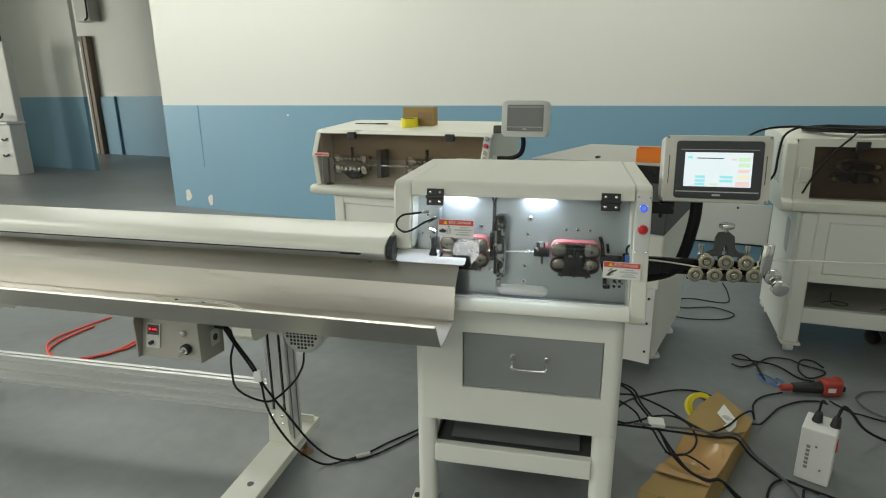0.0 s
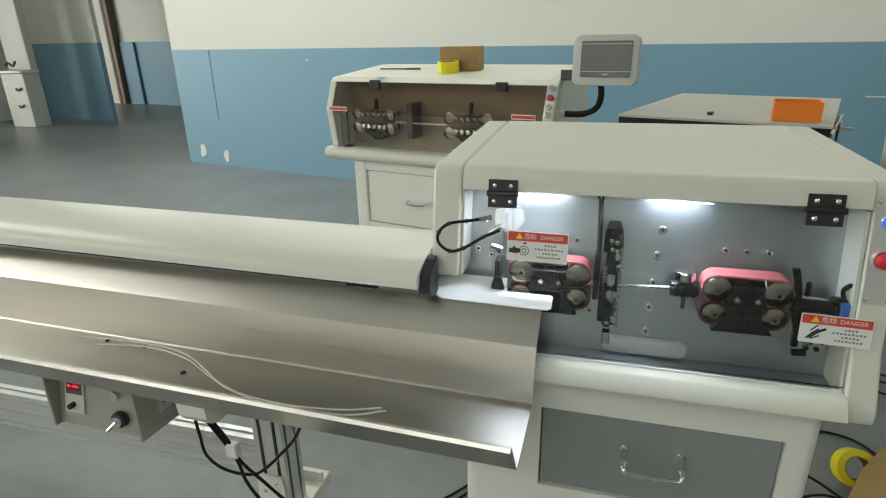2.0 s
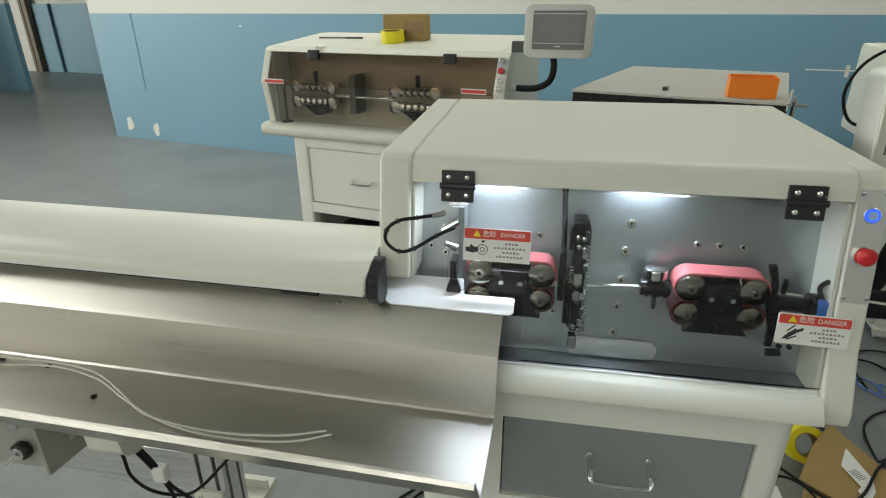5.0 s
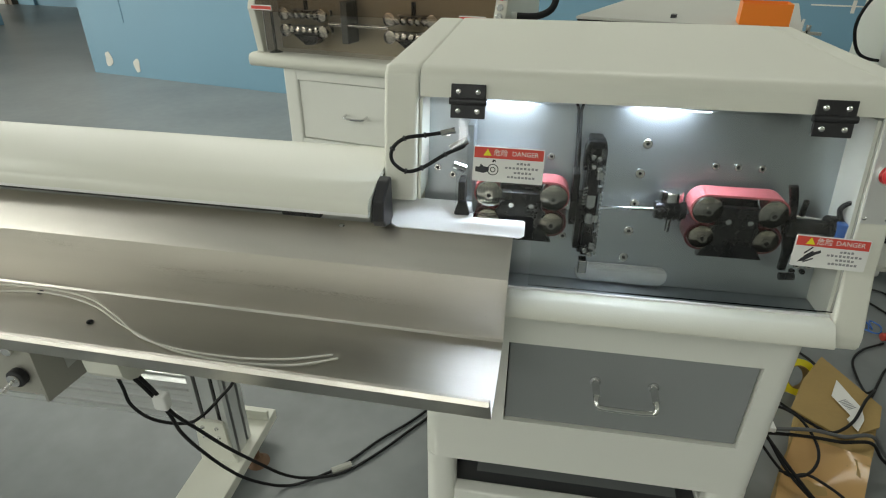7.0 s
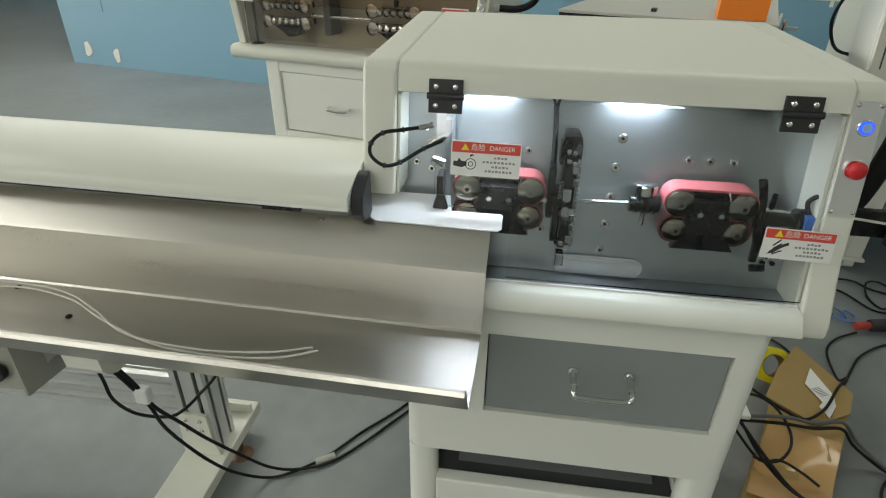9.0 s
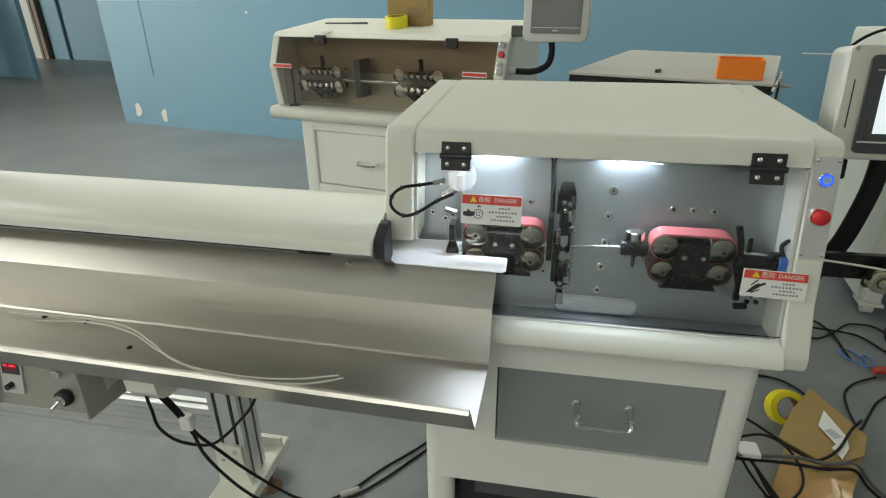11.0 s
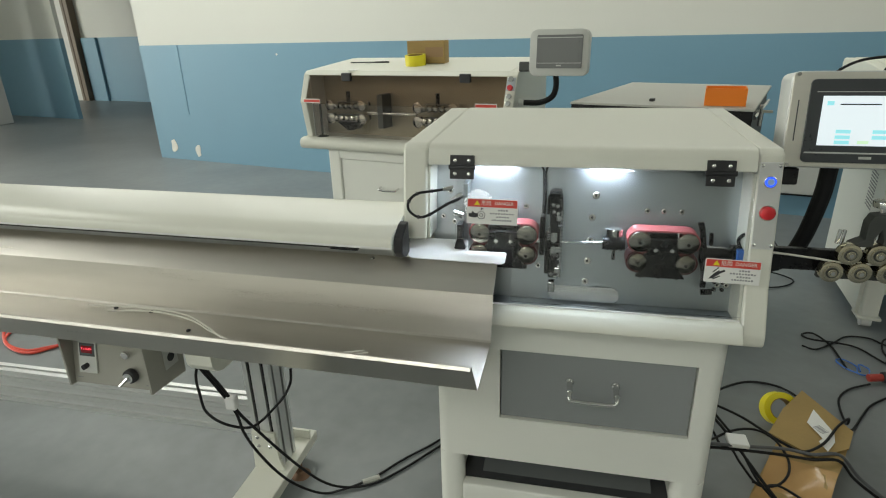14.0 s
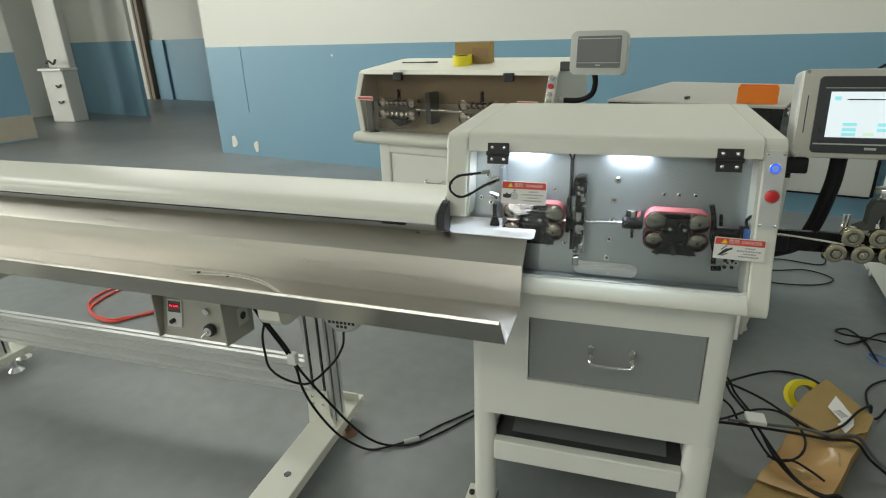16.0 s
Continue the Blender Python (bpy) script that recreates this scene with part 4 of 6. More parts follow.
for x0, x1 in ((-0.990, -0.985), (-0.772, -0.767)):
    in_cb("side_wing", prism([(-0.150, 0.682), (-0.175, 0.652), (-0.176, 0.530), (-0.06, 0.520), (-0.05, 0.682)], 'x', x0, x1), GREYBOX)


def on_box(x, z, off=0.0):
    return (x, -0.140 - (0.645 - z) * 0.221 - off, z)


def flat_box(x0, x1, z0, z1, o0, o1):
    b = box(x0, x1, -o1, -o0, z0, z1)
    for v in b.verts:
        v.co.y += -0.140 - (0.645 - v.co.z) * 0.221
    return b


fp = in_cb("meter", flat_box(-0.966, -0.918, 0.560, 0.634, 0.0, 0.004), HMILIGHT, "meter plate with red digits")
in_cb("meter_window", flat_box(-0.962, -0.922, 0.600, 0.630, 0.004, 0.005), HMI, parent=fp)
words("0.60", 0.016, pose(0.89, 0.12, -0.53) @ pose(*on_box(-0.942, 0.6155, 0.0056), 90 + 12.5, 0, 0), LED7, fp)
in_cb("meter_glow", flat_box(-0.957, -0.928, 0.607, 0.624, 0.005, 0.0053), paint("dark red display glass", (0.22, 0.01, 0.015), 0.2, bump=0), parent=fp)
in_cb("small_knob", rod(on_box(-0.944, 0.578, 0.0), on_box(-0.944, 0.578, 0.016), 0.006, 14), BLACK, parent=fp)
in_cb("indicator", rod(on_box(-0.838, 0.612), on_box(-0.838, 0.612, 0.010), 0.0095, 18, w=0.002), CHROME, "chrome indicator lamp")
kn = in_cb("knob", rod(on_box(-0.825, 0.566), on_box(-0.825, 0.566, 0.014), 0.017, 22, w=0.002), BLACK, "black and chrome rotary knob")
in_cb("knob_face", rod(on_box(-0.825, 0.566, 0.014), on_box(-0.825, 0.566, 0.018), 0.012, 20), CHROME, parent=kn)
in_cb("lever", rod(on_box(-0.825, 0.566, 0.018), (-0.836, -0.189, 0.553), 0.0035, 8), CHROME, parent=kn)
for x, z in ((-0.975, 0.545), (-0.79, 0.542)):
    in_cb("print_bar", flat_box(x - 0.001, x + 0.014, z, z + 0.002, 0.0002, 0.0006), GREYINK)
in_cb("socket_plate", box(-0.767, -0.7655, -0.122, -0.078, 0.56, 0.612), HMILIGHT)
in_cb("socket", rod((-0.7672, -0.10, 0.585), (-0.764, -0.10, 0.585), 0.011, 16), BLACK)
in_cb("cable_gland", rod((-0.767, -0.085, 0.62), (-0.745, -0.085, 0.618), 0.012, 16), BLACK)

mot = thing("conveyor_motor", "grey electric motor with a round slotted fan grille", "motor", pose(-0.55, 0.05, 0.55))
MOTG = paint("grey motor paint", (0.50, 0.51, 0.49), 0.45, vary=0.04, bump=0.02)
soft(part("body", rod((0, 0.0, 0), (0, 0.22, 0), 0.072, 32, w=0.006), MOTG, mot))
part("grille", rod((0, -0.004, 0), (0, 0.0, 0), 0.064, 32), HMILIGHT, mot, "pale fan grille")
for i in range(-4, 5):
    for j in range(-4, 5):
        if i * i + j * j < 19:
            part("grille_hole", box(i * 0.0125 - 0.004, i * 0.0125 + 0.004, -0.0052, -0.003, j * 0.0125 - 0.004, j * 0.0125 + 0.004), BLACK, mot)
part("mount", box(-0.05, 0.05, 0.06, 0.2, 0.06, 0.212), MOTG, mot)
mc = cable([(-0.545, 0.045, 0.482), (-0.560, 0.060, 0.43), (-0.595, 0.075, 0.37), (-0.624, 0.070, 0.335), (-0.650, 0.035, 0.312), (-0.678, 0.010, 0.306), (-0.728, -0.016, 0.334), (-0.775, -0.012, 0.362), (-0.784, -0.010, 0.41), (-0.768, -0.030, 0.48), (-0.735, -0.050, 0.56), (-0.738, -0.078, 0.617)], 0.0036)
tagged(part("motor_cable", mc, RUBBER), "black cable looping from the motor to the control box", "cable")
for pts in ([(-0.748, -0.085, 0.618), (-0.715, -0.080, 0.555), (-0.672, -0.070, 0.475), (-0.648, -0.062, 0.414), (-0.654, -0.038, 0.334), (-0.652, -0.001, 0.242), (-0.626, 0.034, 0.146), (-0.593, 0.064, 0.078), (-0.543, 0.111, 0.010), (-0.488, 0.138, 0.006), (-0.413, 0.202, 0.006), (-0.343, 0.297, 0.006), (-0.266, 0.387, 0.006), (-0.16, 0.53, 0.006), (-0.02, 0.66, 0.006)],
            [(-0.748, -0.076, 0.612), (-0.708, -0.072, 0.548), (-0.664, -0.066, 0.475), (-0.641, -0.061, 0.414), (-0.621, -0.024, 0.33), (-0.594, 0.009, 0.25), (-0.570, 0.071, 0.134), (-0.527, 0.107, 0.058), (-0.479, 0.143, 0.014), (-0.405, 0.179, 0.006), (-0.331, 0.258, 0.006), (-0.256, 0.361, 0.006), (-0.15, 0.50, 0.006), (0.0, 0.64, 0.006)]):
    tagged(part("control_cable", cable(pts, 0.0038), RUBBER), "black control cable running from the box down to the floor", "cable", "control cables")
wrap = rod((-0.435, 0.176, 0.008), (-0.392, 0.206, 0.008), 0.0095, 10)
tagged(part("cable_tie", wrap, GREYTOP), "grey tie round two cables on the floor", "tie")
tie = box(-0.668, -0.640, -0.072, -0.052, 0.425, 0.462, 0.004)
tagged(part("cable_tag", tie, WHITEP), "white paper tag wrapped round the hanging cables", "tag")

# ---------------------------------------------------------------- wires lying in the tray
def on_tray(x, y):
    return (x, y, 0.694 + (y + 0.09) * 0.085 + 0.005)


for pts in ([(-0.90, -0.125), (-0.78, -0.11), (-0.68, -0.125), (-0.60, -0.16), (-0.50, -0.195), (-0.40, -0.205), (-0.30, -0.195), (-0.24, -0.17)],
            [(-0.97, -0.11), (-0.80, -0.10), (-0.70, -0.11), (-0.62, -0.145), (-0.54, -0.185), (-0.42, -0.197), (-0.32, -0.187), (-0.25, -0.165)]):
    cw = tagged(part("cut_wire", cable([on_tray(*p) for p in pts], 0.0017), WIRE), "thin white cut wire lying in the steel tray", "wire", "cut wires in the tray")
    cw.matrix_basis = SKEW

# ---------------------------------------------------------------- the long machine by the wall
M2 = pose(-0.8, 1.5, 0, 0, 0, TURNED)
lm = thing("long_stripping_machine", "long cream stripping machine with a smoked guard on a cabinet", "machine", M2)


def in_lm(name, bm, mat, label="", parent=None):
    return part(name, bm, mat, parent or lm, label)


U0, U1 = -0.41, 0.695
sp = [(0.03, 0.79), (0.005, 0.955), (0.0, 0.965), (0.055, 1.095), (0.075, 1.108), (0.50, 1.145), (0.52, 1.13), (0.52, 0.79)]
in_lm("side_panel", prism(sp, 'x', U0, U0 + 0.035, 0.005), CREAM)
in_lm("side_panel", prism(sp, 'x', U1 - 0.045, U1, 0.005), CREAM)
in_lm("button_strip", prism([(0.0035, 0.962), (0.0515, 1.085), (0.0495, 1.086), (0.0015, 0.963)], 'x', U1 - 0.042, U1 - 0.004), PLATE, "steel strip with buttons")
for k, (z, mat) in enumerate(((1.078, CHROME), (1.045, RED), (1.010, CHROME), (0.982, CHROME))):
    y = (z - 0.965) * 0.39
    in_lm("button", rod((U1 - 0.023, y, z), (U1 - 0.023, y - 0.012, z + 0.004), 0.012, 18, w=0.002), mat)
in_lm("lid", sheet([(0.055, 1.088), (0.077, 1.106), (0.50, 1.142), (0.515, 1.12), (0.515, 0.8)], 'x', U0 + 0.03, U1 - 0.04, 0.004), CREAM)
in_lm("back_plate", box(U0 + 0.035, U1 - 0.045, 0.16, 0.168, 0.79, 1.10), paint("warm steel plate", (0.40, 0.365, 0.285), 0.42, 0.6, bump=0))
in_lm("side_liner", box(U0 + 0.035, U0 + 0.039, 0.05, 0.16, 0.79, 1.08), WHITEP)
upper = in_lm("guard", prism([(0.003, 0.958), (0.058, 1.088), (0.055, 1.089), (0.0, 0.959)], 'x', U0 + 0.035, U1 - 0.045), SMOKED, "smoked acrylic guard")
lower = in_lm("guard", box(U0 + 0.055, U1 - 0.05, 0.03, 0.033, 0.80, 0.957), TINTED, "faintly tinted acrylic lower guard")
upper.visible_shadow = lower.visible_shadow = False
for u in (-0.155, 0.46):
    in_lm("hinge", box(u - 0.025, u + 0.025, 0.040, 0.060, 1.062, 1.100, 0.003), BLACK, "black plastic hinge")
for u in (U0 + 0.075, U1 - 0.12):
    w = in_lm("warning_label", box(u - 0.05, u + 0.05, -0.0035, -0.0015, 0.962, 0.982), PAPER, "small warning label with a red band")
    in_lm("label_band", box(u - 0.048, u + 0.048, -0.0042, -0.0035, 0.966, 0.978), REDPRINT, parent=w)
rm = prism([(0.04, 0.735), (-0.005, 0.737), (-0.016, 0.748), (-0.018, 0.768), (-0.010, 0.784), (0.01, 0.790), (0.10, 0.790), (0.50, 0.790), (0.50, 0.735)], 'x', U0 - 0.015, U1 + 0.015)
soft(in_lm("base_rim", rm, CREAM, "rounded cream base rim"), 50)
for g0 in (-0.29, 0.20):
    for zz in (0.945, 0.880):
        bar = in_lm("roller_bar", box(g0 + 0.01, g0 + 0.19, 0.09, 0.16, zz - 0.012, zz + 0.012, 0.003), BLACKSTEEL, "black roller carrier")
        for k in range(7):
            r = 0.026 if k in (0, 6) else 0.0125
            soft(in_lm("roller", rod((g0 + 0.01 + k * 0.03, 0.062, zz + (0.0 if k in (0, 6) else (0.006 if zz < 0.9 else -0.006))), (g0 + 0.01 + k * 0.03, 0.10, zz), r, 20, w=0.002), CHROME, "polished steel roller", bar))
    in_lm("pressure_screw", rod((g0 + 0.10, 0.10, 0.96), (g0 + 0.10, 0.10, 1.01), 0.010, 12), BLACKSTEEL)
    in_lm("lower_wedge", prism([(g0 + 0.03, 0.862), (g0 + 0.17, 0.862), (g0 + 0.13, 0.825), (g0 + 0.09, 0.82)], 'y', 0.09, 0.15), BLACKSTEEL)
in_lm("inner_upright", box(U0 + 0.075, U0 + 0.083, 0.05, 0.058, 0.795, 0.95), IRON, "thin dark upright rod")
in_lm("upright_foot", rod((U0 + 0.079, 0.054, 0.790), (U0 + 0.079, 0.054, 0.800), 0.03, 16, 0.006), IRON)
in_lm("hinge_tape", box(-0.155, -0.115, 0.064, 0.110, 1.1075, 1.1125), PAPER, "scrap of white tape behind the hinge")
in_lm("cutter_block", box(-0.01, 0.02, 0.07, 0.16, 0.84, 1.0, 0.003), IRON)
soft(in_lm("guide_tube", rod((-0.07, 0.08, 0.912), (0.20, 0.08, 0.912), 0.008, 14), CHROME))
# its cabinet
lc = thing("long_machine_cabinet", "cream cabinet with a recessed drawer under the long machine", "cabinet", M2)
for u0, u1 in ((-0.285, -0.215), (0.50, 0.57)):
    part("post", box(u0, u1, 0.02, 0.08, 0.0, 0.735, 0.010, 3), CABINET, lc)
    part("post", box(u0, u1, 0.44, 0.50, 0.0, 0.735, 0.010, 3), CABINET, lc)
part("side_panel", box(-0.280, -0.268, 0.075, 0.445, 0.15, 0.735), CABINET, lc)
part("side_panel", box(0.553, 0.565, 0.075, 0.445, 0.15, 0.735), CABINET, lc)
part("apron", box(-0.218, 0.503, 0.022, 0.05, 0.69, 0.735), CABINET, lc)
part("apron", box(-0.218, 0.503, 0.022, 0.05, 0.385, 0.432), CABINET, lc)
part("rail", box(-0.218, 0.503, 0.022, 0.06, 0.16, 0.23, 0.004), CABINET, lc)
part("shelf", box(-0.27, 0.555, 0.06, 0.49, 0.20, 0.21), DARKIN, lc)
part("inner_back", box(-0.27, 0.555, 0.48, 0.49, 0.21, 0.735), DARKIN, lc)
dr = part("drawer", box(-0.213, 0.498, 0.028, 0.40, 0.436, 0.686, 0.003), CABINET, lc, "flat cream drawer front")
hh = cable([(0.01, 0.026, 0.560), (0.012, 0.0, 0.556), (0.02, -0.006, 0.554), (0.06, -0.008, 0.552), (0.10, -0.006, 0.554), (0.108, 0.0, 0.556), (0.11, 0.026, 0.560)], 0.005, 10)
soft(part("handle", hh, CHROME, dr, "chrome bow handle"))
# its dark panel
dp = thing("unlit_touch_panel", "switched-off grey touch panel on a short arm", "control panel", M2 @ pose(0.865, 0.06, 1.095, -4, 0, 2))
soft(part("housing", prism(rounded(-0.004, 0.088, 0.238, 0.180, 0.028), 'y', 0.0, 0.06, 0.004), HMILIGHT, dp))
bz = part("bezel", prism(rounded(0, 0.092, 0.184, 0.128, 0.006), 'y', -0.004, 0.0), paint("grey bezel", (0.16, 0.165, 0.165), 0.4, bump=0), dp, "grey screen bezel")
part("trim_line", box(-0.09, 0.09, -0.0048, -0.004, 0.144, 0.147), HMILIGHT, bz)
part("trim_line", box(-0.09, 0.09, -0.0048, -0.004, 0.047, 0.0495), HMILIGHT, bz)
part("maker_mark", box(-0.010, 0.010, -0.0048, -0.004, 0.036, 0.041), HMILIGHT, bz)
part("screen", box(-0.078, 0.078, -0.0055, -0.004, 0.055, 0.138), SCREENOFF, bz, "unlit grey screen")
part("arm", box(-0.175, -0.08, 0.03, 0.065, 0.015, 0.055, 0.005), IRON, dp, "dark swivel arm")
part("hose", cable([(-0.02, 0.04, 0.01), (-0.015, 0.045, -0.04), (-0.03, 0.05, -0.085), (-0.08, 0.05, -0.11), (-0.15, 0.04, -0.112)], 0.012, 12), RUBBER, dp, "black cable hose")
part("hose_fitting", rod((-0.15, 0.04, -0.112), (-0.175, 0.035, -0.112), 0.014, 14), HMILIGHT, dp)
# things lying on it
cb = thing("small_carton", "small brown carton standing on the machine lid", "box", M2 @ pose(0.155, 0.31, 1.1285, 0, 0, 3))
part("body", box(-0.098, 0.098, -0.03, 0.03, 0.0, 0.105, 0.002), CARD, cb)
part("printed_mark", box(0.0, 0.09, -0.0312, -0.03, 0.03, 0.075), paint("faded brown print", (0.30, 0.19, 0.10), 0.8), cb)


def tape_roll(name, label, m, r=0.05, w=0.05, bore=0.038):
    t = thing(name, label, "tape", m)
    b = bmesh.new()
    rings = [[b.verts.new((q * math.cos(a * math.pi / 16), q * math.sin(a * math.pi / 16), z)) for a in range(32)] for q, z in ((bore, 0), (r, 0), (r, w), (bore, w))]
    for i in range(4):
        for a in range(32):
            b.faces.new((rings[i][a], rings[i][(a + 1) % 32], rings[(i + 1) % 4][(a + 1) % 32], rings[(i + 1) % 4][a]))
    soft(part("roll", b, YELLOW, t))
    c = bmesh.new()
    rings = [[c.verts.new((q * math.cos(a * math.pi / 16), q * math.sin(a * math.pi / 16), z)) for a in range(32)] for q, z in ((bore - 0.003, 0.001), (bore - 0.0002, 0.001), (bore - 0.0002, w - 0.001), (bore - 0.003, w - 0.001))]
    for i in range(4):
        for a in range(32):
            c.faces.new((rings[i][a], rings[i][(a + 1) % 32], rings[(i + 1) % 4][(a + 1) % 32], rings[(i + 1) % 4][a]))
    soft(part("core", c, CARD, t, "cardboard core"))
    return t


tape_roll("tape_roll", "yellow adhesive tape roll lying on the machine lid", M2 @ pose(0.122, 0.24, 1.1215, 5, 0, 0))
tl = thing("screwdriver", "thin dark screwdriver lying on the machine lid", "tool", M2 @ pose(-0.17, 0.30, 1.129, 5, 0, 0))
part("shaft", rod((-0.12, 0, 0.004), (0.02, 0.01, 0.004), 0.003, 8), IRON, tl)
part("grip", rod((0.02, 0.01, 0.004), (0.10, 0.016, 0.004), 0.0045, 12, w=0.001), IRON, tl)

# ---------------------------------------------------------------- the machine with the grey lid
M3 = pose(0.113, 1.20, 0, 0, 0, -19)
gm = thing("grey_lid_machine", "cream machine on levelling feet with a flat grey lid", "machine", M3)
part("lid", prism([(0, 0), (0.63, 0), (0.63, 0.84), (0.02, 0.84)], 'z', 1.003, 1.012, 0.002), GREYTOP, gm, "flat grey sheet lid")
part("lid_front", box(0.004, 0.626, 0.004, 0.02, 0.93, 1.003), BLACKSTEEL, gm, "dark front under the lid")
part("upper_body", box(0.01, 0.62, 0.02, 0.80, 0.70, 1.0, 0.004), DARKIN, gm, "dark grey upper body")
part("lower_body", box(0.04, 0.618, 0.034, 0.76, 0.10, 0.699, 0.008), CABINET, gm, "cream lower body")
sp = part("corner_panel", box(0.46, 0.605, 0.02, 0.032, 0.08, 0.45, 0.002), WHITEP, gm, "white front corner panel")
for z in (0.14, 0.28, 0.40):
    part("hole", rod((0.58, 0.018, z), (0.58, 0.021, z), 0.006, 12), BLACK, sp)
for u in (0.10, 0.572):
    for v in (0.30, 0.66):
        f = rod((u, v, 0.0), (u, v, 0.02), 0.035, 20, 0.028)
        rod((u, v, 0.018), (u, v, 0.101), 0.009, 12, bm=f)
        part("levelling_foot", f, WHITEP, gm, "white levelling foot")
part("latch", rod((0.645, 0.06, 0.95), (0.645, 0.06, 1.02), 0.006, 10), CHROME, gm)
part("latch_arm", box(0.60, 0.68, 0.055, 0.065, 0.995, 1.003), CHROME, gm)
part("hinge_rod", rod((0.625, 0.1, 0.97), (0.645, 0.45, 0.99), 0.007, 10), CHROME, gm)
part("lid_tab", box(0.27, 0.285, 0.10, 0.13, 1.012, 1.022), BLACK, gm)
ob = thing("orange_box", "open orange plastic parts box on the grey lid", "box", M3 @ pose(0.525, 0.10, 1.012, 0, 0, 8))
tray = bmesh.new()
box(-0.065, 0.065, -0.05, 0.05, 0, 0.003, bm=tray)
for x0, x1, y0, y1 in ((-0.065, 0.065, -0.05, -0.047), (-0.065, 0.065, 0.047, 0.05), (-0.065, -0.062, -0.047, 0.047), (0.062, 0.065, -0.047, 0.047)):
    box(x0, x1, y0, y1, 0.003, 0.058, bm=tray)
part("shell", tray, ORANGE, ob)

# ---------------------------------------------------------------- the machine with the vented side
M4 = pose(1.375, 1.513, 0, 0, 0, -7.3)
vm = thing("vented_machine", "cream machine with vented sides and a smoked window", "machine", M4)
H0, H1 = -0.065, 1.05
hs = [(-0.02, 0.735), (-0.045, 0.745), (-0.05, 0.765), (-0.045, 0.785), (0.0, 0.80), (0.03, 1.06), (0.06, 1.085), (0.30, 1.105), (0.64, 1.105), (0.66, 1.09), (0.66, 0.735)]
for u0 in (H0, H1 - 0.05):
    part("side_panel", prism(hs, 'x', u0, u0 + 0.05, 0.006), CREAM, vm)
front_f = prism([(-0.02, 0.735), (-0.045, 0.745), (-0.05, 0.765), (-0.045, 0.785), (-0.01, 0.80), (0.05, 0.80), (0.05, 0.735)], 'x', H0 + 0.05, H1 - 0.05)
soft(part("base_rim", front_f, CREAM, vm), 50)
part("head_front", prism([(0.0, 0.80), (0.03, 1.06), (0.033, 1.085), (0.039, 1.085), (0.036, 1.06), (0.006, 0.80)], 'x', H0 + 0.05, 0.055), CREAM, vm)
part("head_front", prism([(0.0285, 1.048), (0.033, 1.085), (0.039, 1.085), (0.0345, 1.048)], 'x', 0.055, H1 - 0.05), CREAM, vm)
part("lid", sheet([(0.032, 1.08), (0.062, 1.083), (0.30, 1.102), (0.64, 1.102), (0.655, 0.8)], 'x', H0 + 0.045, H1 - 0.045, 0.004), CREAM, vm)
wd = part("window", prism([(0.0, 0.80), (0.0285, 1.048), (0.0325, 1.048), (0.004, 0.80)], 'x', 0.055, H1 - 0.06), SMOKED, vm, "smoked acrylic window")
wd.visible_shadow = False
part("back_plate", box(H0 + 0.05, H1 - 0.05, 0.12, 0.13, 0.79, 1.09), paint("dark bronze plate", (0.16, 0.14, 0.12), 0.4, 0.8, bump=0), vm)
part("hinge", box(0.22, 0.275, 0.012, 0.036, 1.035, 1.075, 0.003), BLACK, vm, "black plastic hinge")
gear = bmesh.new()
for zz in (0.90, 0.955):
    prism([(0.14, zz - 0.015), (0.16, zz + 0.012), (0.21, zz + 0.028), (0.29, zz + 0.028), (0.34, zz + 0.012), (0.36, zz - 0.015), (0.25, zz - 0.03)], 'y', 0.06, 0.11, bm=gear)
rod((0.24, 0.09, 0.96), (0.24, 0.09, 1.02), 0.014, 12, bm=gear)
dv = part("drive_block", gear, BLACKSTEEL, vm, "dark feed roller block")
for u, z in ((0.17, 0.955), (0.33, 0.955), (0.16, 0.895), (0.33, 0.895)):
    part("roller_cap", rod((u, 0.052, z), (u, 0.06, z), 0.010, 14), CHROME, dv)
part("side_bracket", box(-0.002, 0.05, -0.012, 0.012, 0.88, 0.95, 0.004), CREAM, vm)
for k in range(12):
    for row, (z0, v0) in enumerate(((0.86, 0.10), (0.86, 0.18))):
        part("vent_slot", prism([(v0, z0 + k * 0.016), (v0 + 0.06, z0 + k * 0.016 + 0.012), (v0 + 0.06, z0 + k * 0.016 + 0.018), (v0, z0 + k * 0.016 + 0.006)], 'x', H0 - 0.0015, H0 + 0.002), GREYINK, vm)
vc = thing("vented_machine_cabinet", "cream cabinet with a drawer under the vented machine", "cabinet", M4 @ pose(0, -0.05, 0))
part("side_panel", prism([(0.05, 0.734), (0.64, 0.734), (0.64, 0.075), (0.05, 0.068)], 'x', 0.02, 0.035), CABINET, vc)
for u0, u1, v0, v1 in ((0.035, 0.105, 0.02, 0.09), (0.93, 1.0, 0.02, 0.09), (0.035, 0.105, 0.58, 0.64), (0.93, 1.0, 0.58, 0.64)):
    part("leg", box(u0, u1, v0, v1, 0.055, 0.735, 0.012, 3), CABINET, vc)
    ft = box(u0 - 0.01, u1 + 0.01, v0 - 0.01, v1 + 0.01, 0.045, 0.058, 0.003)
    part("foot_plate", ft, CABINET, vc)
    part("caster", rod(((u0 + u1) / 2 - 0.02, (v0 + v1) / 2, 0.024), ((u0 + u1) / 2 + 0.02, (v0 + v1) / 2, 0.024), 0.024, 18), WHITEP, vc, "white nylon caster")
part("apron", box(0.105, 0.93, 0.03, 0.05, 0.385, 0.43), CABINET, vc)
